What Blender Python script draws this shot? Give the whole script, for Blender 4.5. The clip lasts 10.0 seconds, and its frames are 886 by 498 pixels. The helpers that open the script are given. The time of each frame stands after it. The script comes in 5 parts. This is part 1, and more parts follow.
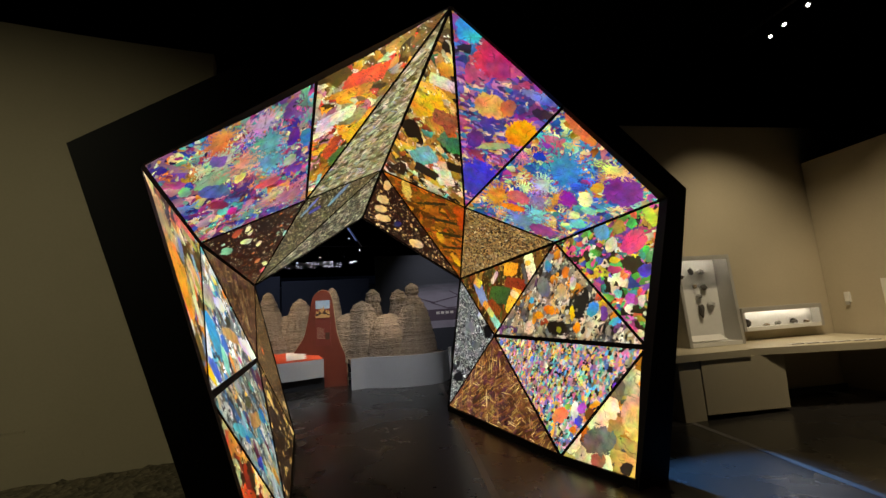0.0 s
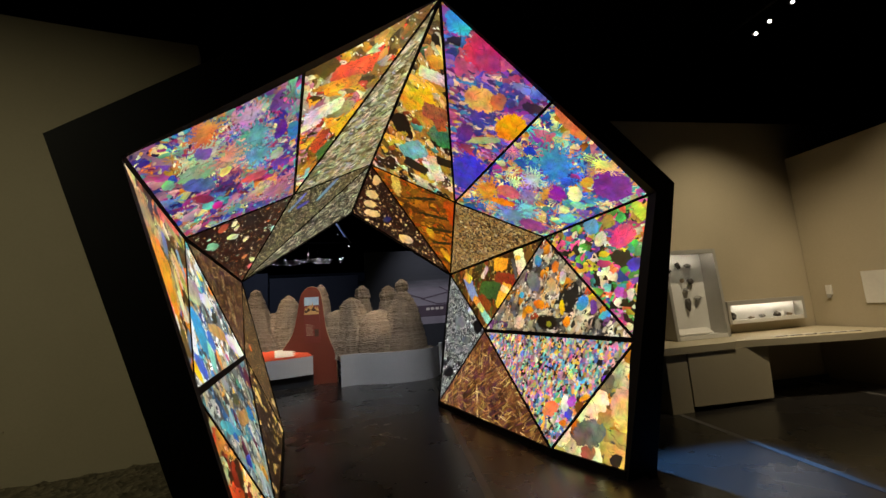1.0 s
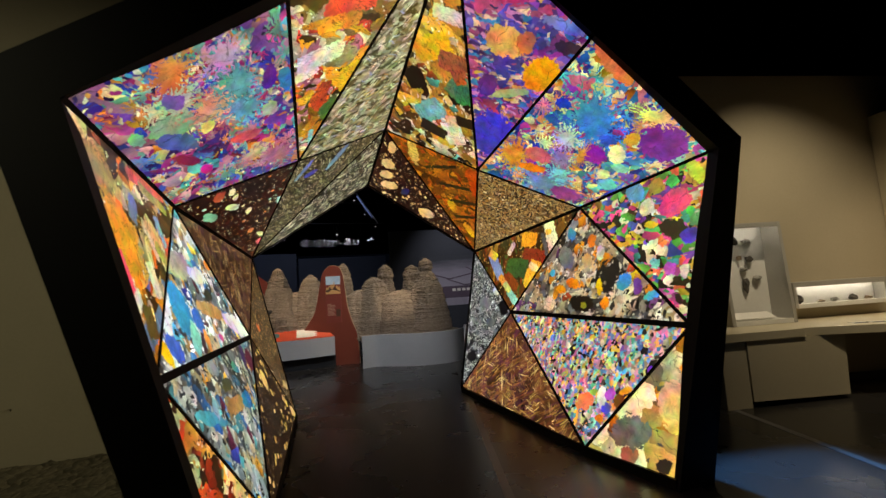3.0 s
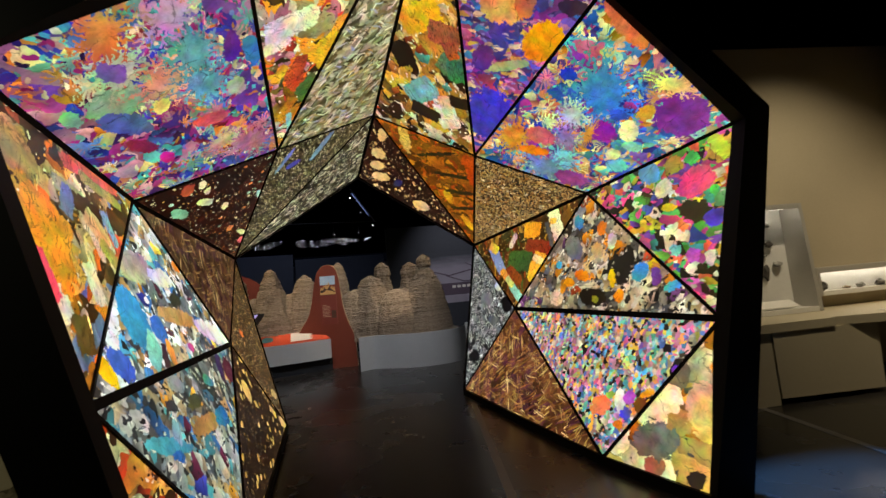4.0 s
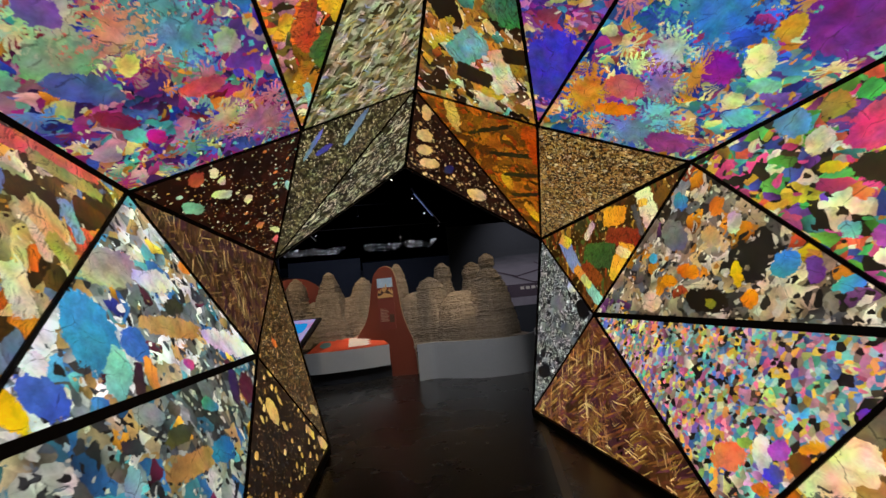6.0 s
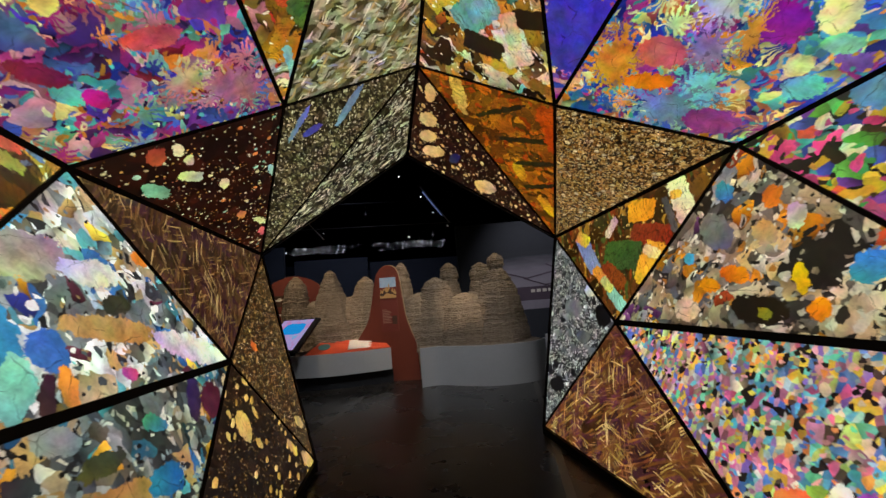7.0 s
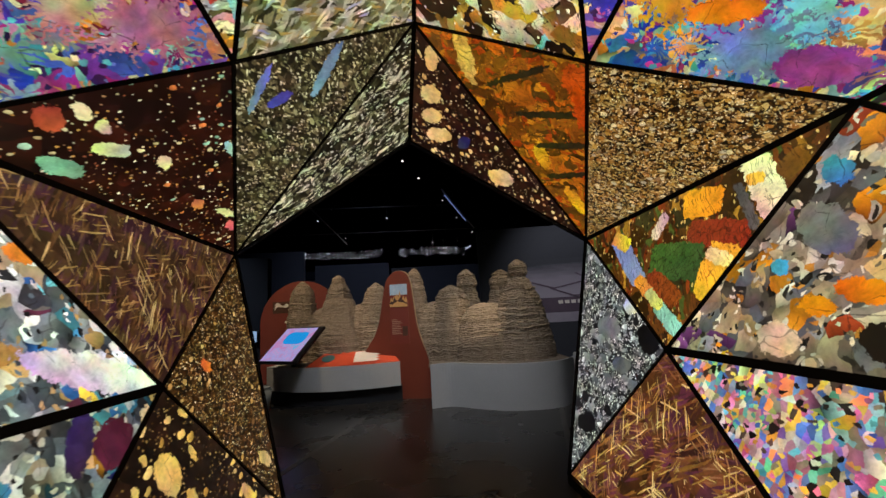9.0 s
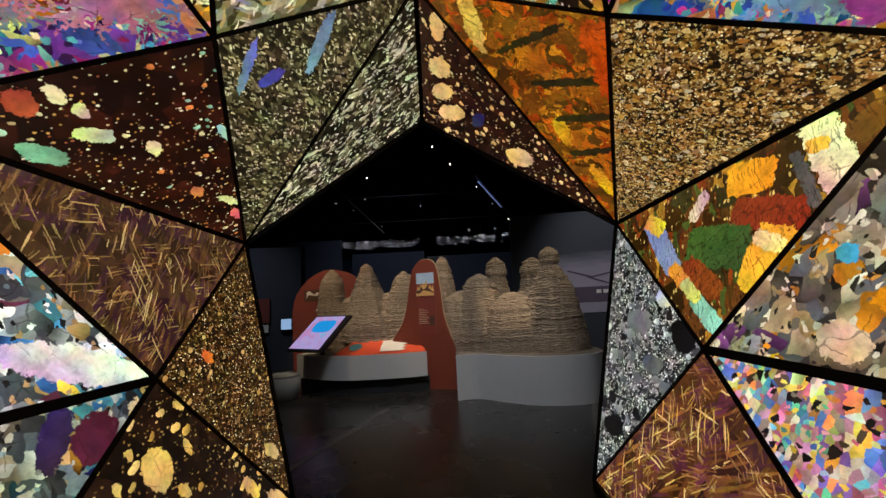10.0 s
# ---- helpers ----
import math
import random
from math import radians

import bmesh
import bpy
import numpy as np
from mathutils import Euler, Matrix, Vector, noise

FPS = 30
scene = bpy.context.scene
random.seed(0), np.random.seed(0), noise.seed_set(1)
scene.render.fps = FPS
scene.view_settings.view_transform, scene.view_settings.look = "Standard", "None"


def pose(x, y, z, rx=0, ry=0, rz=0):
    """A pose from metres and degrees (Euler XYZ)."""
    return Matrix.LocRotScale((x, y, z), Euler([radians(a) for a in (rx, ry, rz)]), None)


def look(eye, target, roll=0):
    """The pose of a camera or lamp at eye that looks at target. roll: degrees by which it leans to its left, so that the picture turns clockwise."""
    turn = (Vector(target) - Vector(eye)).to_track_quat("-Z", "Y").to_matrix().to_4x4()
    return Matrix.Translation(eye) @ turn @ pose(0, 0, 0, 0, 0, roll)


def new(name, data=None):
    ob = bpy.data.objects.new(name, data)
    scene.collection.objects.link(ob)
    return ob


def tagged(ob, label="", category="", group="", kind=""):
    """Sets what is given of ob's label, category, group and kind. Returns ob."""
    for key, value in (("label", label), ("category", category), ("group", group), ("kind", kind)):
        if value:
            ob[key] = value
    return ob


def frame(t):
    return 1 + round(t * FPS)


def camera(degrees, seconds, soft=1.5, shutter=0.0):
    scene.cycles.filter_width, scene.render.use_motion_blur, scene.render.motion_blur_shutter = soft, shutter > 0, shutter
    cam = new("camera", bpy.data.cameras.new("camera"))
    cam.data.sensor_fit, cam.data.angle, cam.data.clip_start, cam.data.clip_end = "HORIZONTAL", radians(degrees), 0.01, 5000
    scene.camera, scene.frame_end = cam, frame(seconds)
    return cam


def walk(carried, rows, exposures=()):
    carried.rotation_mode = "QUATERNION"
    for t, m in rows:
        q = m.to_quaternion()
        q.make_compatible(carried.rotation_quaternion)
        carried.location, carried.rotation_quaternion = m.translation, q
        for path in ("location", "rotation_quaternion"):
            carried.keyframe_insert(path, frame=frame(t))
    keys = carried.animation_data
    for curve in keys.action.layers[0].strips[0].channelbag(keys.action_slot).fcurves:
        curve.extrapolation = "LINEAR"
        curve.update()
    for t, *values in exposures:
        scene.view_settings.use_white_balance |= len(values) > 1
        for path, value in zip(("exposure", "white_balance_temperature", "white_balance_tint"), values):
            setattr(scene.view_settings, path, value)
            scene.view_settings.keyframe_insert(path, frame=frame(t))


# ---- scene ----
cam = camera(94.5, 10.0, shutter=0.55)
PATH = [
    (0, (0.405, -0.021, 1.699), (1.161, 1.807, 1.995), -3.7),
    (0.5, (0.405, -0.019, 1.686), (1.181, 1.8, 1.981), -3.7),
    (1, (0.407, 0.007, 1.682), (1.21, 1.818, 1.958), -4.1),
    (1.5, (0.44, 0.091, 1.666), (1.249, 1.901, 1.927), -3.2),
    (2, (0.545, 0.222, 1.667), (1.316, 2.049, 1.928), -3.2),
    (2.5, (0.649, 0.335, 1.645), (1.322, 2.206, 1.853), -2.8),
    (4, (0.9, 0.863, 1.623), (1.566, 2.739, 1.81), -5.3),
    (4.5, (1.009, 1.045, 1.61), (1.561, 2.957, 1.806), -5.8),
    (5, (1.139, 1.229, 1.627), (1.537, 3.176, 1.854), -5.5),
    (5.5, (1.231, 1.419, 1.619), (1.579, 3.376, 1.845), -5.7),
    (7, (1.447, 2.104, 1.61), (1.738, 4.068, 1.849), -4.6),
    (7.5, (1.579, 2.335, 1.613), (1.775, 4.311, 1.848), -3.9),
    (8, (1.655, 2.519, 1.608), (1.809, 4.501, 1.828), -3.4),
    (8.5, (1.701, 2.706, 1.62), (1.858, 4.684, 1.876), -3.0),
    (9, (1.781, 2.873, 1.642), (1.938, 4.846, 1.926), -3.2),
    (9.5, (1.934, 3.03, 1.646), (1.964, 5.012, 1.91), -2.9),
    (10, (2.043, 3.121, 1.653), (2.001, 5.107, 1.89), -2.9),
]
walk(cam, [(t, look(eye, target, roll)) for t, eye, target, roll in PATH],
     exposures=[(0, 0.16), (2.5, 0.1), (4.5, 0.06), (5.5, -0.18), (7, -0.22), (8.5, -0.1), (10, -0.02)])

# ---------------------------------------------------------------- light
world = bpy.data.worlds.new("gallery_dark")
world.use_nodes = True
world.node_tree.nodes["Background"].inputs[0].default_value = (0.35, 0.5, 1.0, 1)
world.node_tree.nodes["Background"].inputs[1].default_value = 0.002
scene.world = world
scene.view_settings.exposure = 0.0


def spot_light(name, eye, target, watts, colour, size, blend=0.6, radius=0.06):
    data = bpy.data.lights.new(name, "SPOT")
    data.energy, data.color, data.spot_size, data.spot_blend, data.shadow_soft_size = watts, colour, radians(size), blend, radius
    ob = new(name, data)
    ob.matrix_world = look(eye, target)
    return ob


WARM = (1.0, 0.78, 0.52)
# gallery spots over the counter, the side wall and the rock models
spot_light("spot_beam_counter", (6.2, 2.4, 5.55), (7.9, 4.35, 0.7), 430, (0.98, 0.82, 0.57), 72, 1.0)
spot_light("spot_beam_side_wall", (7.2, 1.4, 5.55), (9.1, 3.3, 0.8), 220, (0.98, 0.80, 0.56), 52, 1.0)
spot_light("spot_beam_wall", (-4.2, -1.5, 5.55), (-2.7, 6.4, 0.8), 410, (0.96, 0.89, 0.58), 71, 1.0)
spot_light("spot_beam_floor", (5.1, 5.57, 5.62), (4.35, 2.75, 0.0), 4400, (0.13, 0.40, 1.0), 19, 0.8, 0.03)
spot_light("spot_beam_rocks", (4.3, 9.3, 5.55), (3.0, 11.0, 1.8), 235, (1.0, 0.80, 0.50), 44, 0.6)
spot_light("spot_beam_hollow", (2.4, 7.4, 5.55), (3.0, 10.6, 1.45), 700, WARM, 13, 0.45)
spot_light("spot_beam_spire", (0.9, 9.6, 5.55), (1.35, 11.3, 1.7), 340, WARM, 30, 0.5)
spot_light("spot_beam_spires", (-1.3, 9.6, 5.55), (-0.5, 11.7, 1.7), 560, WARM, 48, 0.7)
# wide soft lamp, unseen, added in place of ambient light on the plinth
spot_light("fill_plinth", (1.7, 6.3, 5.55), (2.1, 10.3, 0.6), 660, (0.95, 0.96, 1.0), 66, 1.0, 0.7)
# added lamp with no visible head, brings the mural partition up
spot_light("fill_mural", (5.4, 10.8, 5.4), (5.9, 13.9, 2.0), 350, (0.95, 0.93, 1.0), 60, 0.9)
# two unseen lamps added to lift the near-black hall walls and partition
spot_light("fill_far_hall", (0.0, 17.0, 5.5), (0.0, 22.5, 2.0), 520, (0.62, 0.70, 1.0), 110, 1.0)
spot_light("fill_partition", (-3.4, 10.6, 5.5), (-3.2, 13.4, 1.5), 240, (0.72, 0.82, 1.0), 56, 1.0)


# ---------------------------------------------------------------- materials
def lin(text):
    c = [int(text[i:i + 2], 16) / 255 for i in (0, 2, 4)]
    return tuple(v / 12.92 if v <= 0.04045 else ((v + 0.055) / 1.055) ** 2.4 for v in c) + (1.0,)


class Graph:
    """A small helper round one node material."""

    def __init__(self, name):
        self.mat = bpy.data.materials.new(name)
        self.mat.use_nodes = True
        self.tree = self.mat.node_tree
        self.bsdf = self.tree.nodes["Principled BSDF"]

    def node(self, kind):
        return self.tree.nodes.new(kind)

    def put(self, socket, value):
        if isinstance(value, bpy.types.NodeSocket):
            self.tree.links.new(value, socket)
        else:
            socket.default_value = value

    def math(self, op, a, b=0.0, clamp=False):
        n = self.node("ShaderNodeMath")
        n.operation, n.use_clamp = op, clamp
        self.put(n.inputs[0], a)
        self.put(n.inputs[1], b)
        return n.outputs[0]

    def vec(self, op, a, b=(0, 0, 0)):
        n = self.node("ShaderNodeVectorMath")
        n.operation = op
        self.put(n.inputs[0], a)
        self.put(n.inputs[1], b)
        return n.outputs["Value"] if op in ("LENGTH", "DISTANCE", "DOT_PRODUCT") else n.outputs["Vector"]

    def scaled(self, a, k):
        n = self.node("ShaderNodeVectorMath")
        n.operation = "SCALE"
        self.put(n.inputs[0], a)
        self.put(n.inputs["Scale"], k)
        return n.outputs["Vector"]

    def mapping(self, v, loc=(0, 0, 0), rot=0.0, scale=(1, 1, 1), kind="POINT"):
        n = self.node("ShaderNodeMapping")
        n.vector_type = kind
        self.put(n.inputs["Vector"], v)
        n.inputs["Location"].default_value = loc
        n.inputs["Rotation"].default_value = (0, 0, rot)
        n.inputs["Scale"].default_value = scale
        return n.outputs[0]

    def noise(self, v, scale, detail=2.0, rough=0.5, flat=False):
        n = self.node("ShaderNodeTexNoise")
        n.noise_dimensions = "2D" if flat else "3D"
        self.put(n.inputs["Vector"], v)
        n.inputs["Scale"].default_value, n.inputs["Detail"].default_value, n.inputs["Roughness"].default_value = scale, detail, rough
        return n.outputs[0], n.outputs[1]

    def ramp(self, fac, stops, kind="LINEAR"):
        n = self.node("ShaderNodeValToRGB")
        n.color_ramp.interpolation = kind
        e = n.color_ramp.elements
        while len(e) < len(stops):
            e.new(0.5)
        for item, (p, c) in zip(e, stops):
            item.position, item.color = p, c
        self.put(n.inputs[0], fac)
        return n.outputs[0]

    def mix(self, fac, a, b, blend="MIX"):
        n = self.node("ShaderNodeMix")
        n.data_type, n.blend_type = "RGBA", blend
        self.put(n.inputs[0], fac)
        self.put(n.inputs[6], a)
        self.put(n.inputs[7], b)
        return n.outputs[2]

    def bump(self, height, strength, distance):
        n = self.node("ShaderNodeBump")
        n.inputs["Strength"].default_value, n.inputs["Distance"].default_value = strength, distance
        self.put(n.inputs["Height"], height)
        self.tree.links.new(n.outputs[0], self.bsdf.inputs["Normal"])

    def place(self):
        return self.node("ShaderNodeTexCoord").outputs["Object"]


def surface(name, dark, light, scale, rough, bump=0.0, fine=8.0, metal=0.0, rough_var=0.1, spec=0.5):
    """A surface with two scales of variation between two colours."""
    g = Graph(name)
    at = g.place()
    big, _ = g.noise(at, scale, 4, 0.6)
    small, _ = g.noise(at, scale * fine, 4, 0.65)
    both = g.math("ADD", g.math("MULTIPLY", big, 0.6), g.math("MULTIPLY", small, 0.4))
    g.put(g.bsdf.inputs["Base Color"], g.ramp(both, [(0.32, lin(dark)), (0.68, lin(light))]))
    g.put(g.bsdf.inputs["Roughness"], g.math("ADD", rough - rough_var / 2, g.math("MULTIPLY", small, rough_var)))
    g.bsdf.inputs["Metallic"].default_value = metal
    g.bsdf.inputs["Specular IOR Level"].default_value = spec
    if bump:
        g.bump(both, bump, 0.02)
    return g.mat


def glow(name, colour, strength):
    g = Graph(name)
    g.bsdf.inputs["Base Color"].default_value = (0.02, 0.02, 0.02, 1)
    g.bsdf.inputs["Emission Color"].default_value = lin(colour)
    g.bsdf.inputs["Emission Strength"].default_value = strength
    return g.mat


black_frame = surface("black_powder_coat", "040404", "080707", 3, 0.6, 0.02, 30, spec=0.2)
wall_paint = surface("beige_wall_paint", "b3a78c", "bcb095", 0.8, 0.85, 0.03, 40)
counter_paint = surface("cream_counter_laminate", "c2b697", "cabfa2", 1.0, 0.5, 0.01, 30)
case_white = surface("white_case_lining", "dcdad2", "e6e4dd", 1.0, 0.7, 0.0, 20)
case_trim = surface("grey_case_trim", "a5a299", "b0ada4", 2.0, 0.45, 0.0, 20)
plinth_paint = surface("pale_grey_plinth", "a9abad", "b4b6b8", 1.2, 0.6, 0.01, 30)
recess_dark = surface("dark_blue_recess", "14161b", "1b1e25", 1.0, 0.7)
far_blue = surface("dark_blue_wall", "2c2f36", "363940", 0.5, 0.85, 0.02, 30)
ceiling_black = surface("black_ceiling", "040404", "080808", 1.0, 0.95, spec=0.0)
truss_metal = surface("dark_steel_truss", "1c1d20", "2c2d31", 3.0, 0.4, metal=0.8)
sign_red = surface("rust_red_panel", "682a18", "74301d", 1.5, 0.65, 0.01, 30)
sign_edge = surface("pale_board_edge", "a58a68", "bda27e", 4.0, 0.8, 0.02, 20)
sign_maroon = surface("dull_maroon_panel", "6e2c22", "7a352a", 1.5, 0.7, 0.01, 30)
orange_print = surface("orange_print", "c9492a", "d65433", 1.5, 0.55)
white_print = surface("white_print", "d6cfc6", "e2dcd3", 2.0, 0.6)
faded_print = surface("faded_lettering", "a5836e", "b5947e", 3.0, 0.6)
teal_print = surface("teal_print", "5f8f8a", "6fa19a", 4.0, 0.6)
tan_print = surface("tan_print", "b98a52", "cfa46a", 6.0, 0.6)
sky_print = surface("sky_print", "8fb0cf", "b7cddf", 3.0, 0.6)
dark_print = surface("dark_print", "3a2418", "553524", 8.0, 0.6)
device_black = surface("black_plastic", "08080a", "101014", 5.0, 0.35)
stool_grey = surface("grey_felt_stool", "7d8180", "8c908f", 6.0, 0.9, 0.1, 20)
stone_dark = surface("dark_specimen", "2a2723", "5a534a", 12.0, 0.7, 0.5, 6)
stone_tan = surface("tan_specimen", "6d5c47", "9b8a70", 14.0, 0.7, 0.5, 6)
stone_grey = surface("grey_specimen", "6f6d68", "a3a097", 14.0, 0.7, 0.5, 6)
paper_white = surface("white_card", "dedad0", "e8e4da", 3.0, 0.8)
mural_grey = surface("pale_mural_sky", "8d8794", "a39da8", 0.8, 0.8, 0.0, 6)


def mural_sky_material():
    """A hazy printed sky that runs out upwards into the dark blue wall, with faint streaks."""
    g = Graph("hazy_mural_sky")
    at = g.place()
    sep = g.node("ShaderNodeSeparateXYZ")
    g.put(sep.inputs[0], at)
    streak, _ = g.noise(g.mapping(at, (0, 0, 0), 0, (0.5, 0.5, 3.0)), 2.2, 4, 0.6)
    level = g.math("ADD", sep.outputs[2], g.math("MULTIPLY", streak, 0.35))
    g.put(g.bsdf.inputs["Base Color"], g.ramp(g.math("SUBTRACT", level, 2.0), [(0.0, lin("9a94a0")), (0.42, lin("88838f")), (0.85, lin("32353c"))]))
    g.bsdf.inputs["Roughness"].default_value = 0.8
    return g.mat


mural_sky = mural_sky_material()
mural_plum = surface("plum_mural_band", "4f4352", "60525f", 0.8, 0.8, 0.0, 6)
lamp_cup = surface("lamp_reflector", "8a8d92", "a4a7ac", 8.0, 0.35, metal=0.6)
lens_glow = glow("lamp_lens", "fff2e0", 12)
far_glow = glow("far_lamp_lens", "f4f6ff", 9)
point_glow = glow("distant_lamp", "eef3ff", 6)
strip_glow = glow("blue_strip_light", "9fb4ff", 0.35)
case_glow = glow("case_lamp", "fff4df", 9)


def floor_material():
    g = Graph("polished_dark_concrete")
    at = g.place()
    big, _ = g.noise(at, 0.7, 5, 0.6)
    small, _ = g.noise(at, 14, 5, 0.7)
    both = g.math("ADD", g.math("MULTIPLY", big, 0.65), g.math("MULTIPLY", small, 0.35))
    g.put(g.bsdf.inputs["Base Color"], g.ramp(both, [(0.35, lin("252321")), (0.65, lin("302d2a"))]))
    g.put(g.bsdf.inputs["Roughness"], g.math("ADD", 0.21, g.math("MULTIPLY", big, 0.13)))
    g.bsdf.inputs["Specular IOR Level"].default_value = 0.85
    return g.mat


def rock_material():
    g = Graph("layered_sandstone")
    at = g.place()
    wob, _ = g.noise(at, 2.2, 3, 0.6)
    sep = g.node("ShaderNodeSeparateXYZ")
    g.put(sep.inputs[0], at)
    level = g.math("ADD", g.math("MULTIPLY", sep.outputs[2], 7.0), g.math("MULTIPLY", wob, 1.4))
    comb = g.node("ShaderNodeCombineXYZ")
    g.put(comb.inputs[2], level)
    band, _ = g.noise(comb.outputs[0], 1.7, 3, 0.7)
    small, _ = g.noise(at, 26, 5, 0.7)
    both = g.math("ADD", g.math("MULTIPLY", band, 0.6), g.math("MULTIPLY", small, 0.4))
    g.put(g.bsdf.inputs["Base Color"], g.ramp(both, [(0.3, lin("5c4f41")), (0.5, lin("8b7c6b")), (0.7, lin("b3a28e"))]))
    g.bsdf.inputs["Roughness"].default_value = 0.95
    g.bump(both, 0.9, 0.05)
    return g.mat


def gravel_material():
    g = Graph("dark_rock_bed")
    at = g.place()
    v = g.node("ShaderNodeTexVoronoi")
    g.put(v.inputs["Vector"], at)
    v.inputs["Scale"].default_value = 16
    n, _ = g.noise(at, 30, 4, 0.7)
    g.put(g.bsdf.inputs["Base Color"], g.mix(n, lin("57503f"), g.ramp(v.outputs["Color"], [(0.2, lin("6b634f")), (0.8, lin("b0a488"))])))
    g.bsdf.inputs["Roughness"].default_value = 0.85
    g.bump(v.outputs["Distance"], 0.6, 0.04)
    return g.mat


floor_mat, rock_mat, gravel_mat = floor_material(), rock_material(), gravel_material()
strip_mat = surface("pale_floor_band", "5d5a57", "6f6c68", 2.0, 0.35)


def thin_section(name, seed, layers, grains=(), warp=0.05, gain=1.0, shade=0.42, crack=0, tint=0.42, ragged=1.0, cleave=None, square=0.0, fold=0.3):
    """A backlit print of a rock slice. layers: (mode, amount, cells per metre, stretch, angle, palette[, size]);
    grains: single crystals (u, v, half length, half width, angle, colour[, kind]) in metres on the panel;
    kind "ray" is a feathery star, "net" is crossed by dark cleavage lines."""
    g = Graph(name)
    uv = g.node("ShaderNodeUVMap").outputs[0]
    rng = random.Random(seed)
    _, w1 = g.noise(g.mapping(uv, (seed * 3.1, seed * 1.7, 0)), 5.0, 2, 0.5, True)
    _, w2 = g.noise(uv, 24.0, 3, 0.65, True)
    _, w3 = g.noise(uv, 120.0, 2, 0.6, True)
    at = g.vec("ADD", uv, g.scaled(g.vec("SUBTRACT", w1, (0.5, 0.5, 0.5)), warp * 2))
    at = g.vec("ADD", at, g.scaled(g.vec("SUBTRACT", w2, (0.5, 0.5, 0.5)), warp * fold))
    at = g.vec("ADD", at, g.scaled(g.vec("SUBTRACT", w3, (0.5, 0.5, 0.5)), 0.009))
    near = g.vec("ADD", uv, g.scaled(g.vec("SUBTRACT", w2, (0.5, 0.5, 0.5)), 0.05))
    near = g.vec("ADD", near, g.scaled(g.vec("SUBTRACT", w3, (0.5, 0.5, 0.5)), 0.012))
    colour, first = (0, 0, 0, 1), None
    swirl, _ = g.noise(uv, 14.0, 3, 0.6, True)
    for mode, amount, scale, stretch, angle, palette, *extra in layers:
        v = g.node("ShaderNodeTexVoronoi")
        v.voronoi_dimensions = "2D"
        where = g.mapping(at, (0, 0, 0), radians(angle))
        where = g.mapping(where, (rng.uniform(0, 90), rng.uniform(0, 90), 0), 0, (scale / stretch, scale, 1))
        g.put(v.inputs["Vector"], where)
        v.inputs["Scale"].default_value = 1.0
        sep = g.node("ShaderNodeSeparateColor")
        g.put(sep.inputs[0], v.outputs["Color"])
        names = palette.split()
        tone = g.ramp(sep.outputs[0], [(i / len(names), lin(c)) for i, c in enumerate(names)], "CONSTANT")
        # each crystal differs a little in depth of tone
        tone = g.mix(1.0, tone, g.ramp(sep.outputs[2], [(0, (0.6, 0.6, 0.6, 1)), (1, (1.35, 1.35, 1.35, 1))]), "MULTIPLY")
        if scale <= 20:
            # and in the way its tone runs from side to side
            lean = g.vec("DOT_PRODUCT", g.vec("SUBTRACT", where, v.outputs["Position"]), (0.75, 0.6, 0))
            tone = g.scaled(tone, g.math("ADD", 1.0, g.math("MULTIPLY", lean, g.math("SUBTRACT", g.math("MULTIPLY", sep.outputs[1], 2.4), 1.2))))
        if mode == "all":
            colour, first = tone, sep
        elif mode == "some":
            colour = g.mix(g.math("LESS_THAN", sep.outputs[1], amount), colour, tone)
        elif mode == "within":
            colour = g.mix(g.math("LESS_THAN", first.outputs[1], amount), colour, tone)
        elif mode == "spots":
            r = g.math("MULTIPLY", g.math("LESS_THAN", sep.outputs[1], amount), g.math("ADD", 0.16 if stretch < 6 else 0.05, g.math("MULTIPLY", sep.outputs[2], extra[0])))
            if len(extra) > 1:
                # needles of one lie keep together in clumps
                m, _ = g.noise(g.mapping(uv, (rng.uniform(0, 50), rng.uniform(0, 50), 0)), extra[1], 2, 0.5, True)
                r = g.math("MULTIPLY", r, g.math("GREATER_THAN", m, 0.53))
            colour = g.mix(g.math("LESS_THAN", v.outputs["Distance"], r), colour, tone)
        elif mode == "rosette":
            # feathery intergrowths that ray out from a middle
            arm = g.node("ShaderNodeSeparateXYZ")
            g.put(arm.inputs[0], g.vec("SUBTRACT", where, v.outputs["Position"]))
            turn = g.math("ARCTAN2", arm.outputs[1], arm.outputs[0])
            wave = g.math("SINE", g.math("ADD", g.math("MULTIPLY", turn, extra[0]), g.math("MULTIPLY", swirl, 9.0)))
            on = g.math("GREATER_THAN", wave, g.math("SUBTRACT", g.math("MULTIPLY", v.outputs["Distance"], 4.4), 1.5))
            colour = g.mix(g.math("MULTIPLY", on, g.math("LESS_THAN", sep.outputs[1], amount)), colour, tone)
        elif mode == "patch":
            m, _ = g.noise(g.mapping(at, (rng.uniform(0, 50), rng.uniform(0, 50), 0)), extra[0], 2, 0.5, True)
            colour = g.mix(g.math("GREATER_THAN", m, amount), colour, tone)
    rag, _ = g.noise(uv, 13.0, 6, 0.72, True)
    rag = g.math("MULTIPLY", g.math("SUBTRACT", rag, 0.5), ragged)
    if any(len(item) > 6 and item[6] == "net" for item in grains):
        web = g.node("ShaderNodeTexVoronoi")
        web.voronoi_dimensions, web.feature = "2D", "DISTANCE_TO_EDGE"
        g.put(web.inputs["Vector"], g.mapping(near, (0, 0, 0), radians(35), (0.6, 2.6, 1)))
        web.inputs["Scale"].default_value = 11
        web_line = g.math("MULTIPLY", g.math("LESS_THAN", web.outputs["Distance"], 0.05), 0.62)
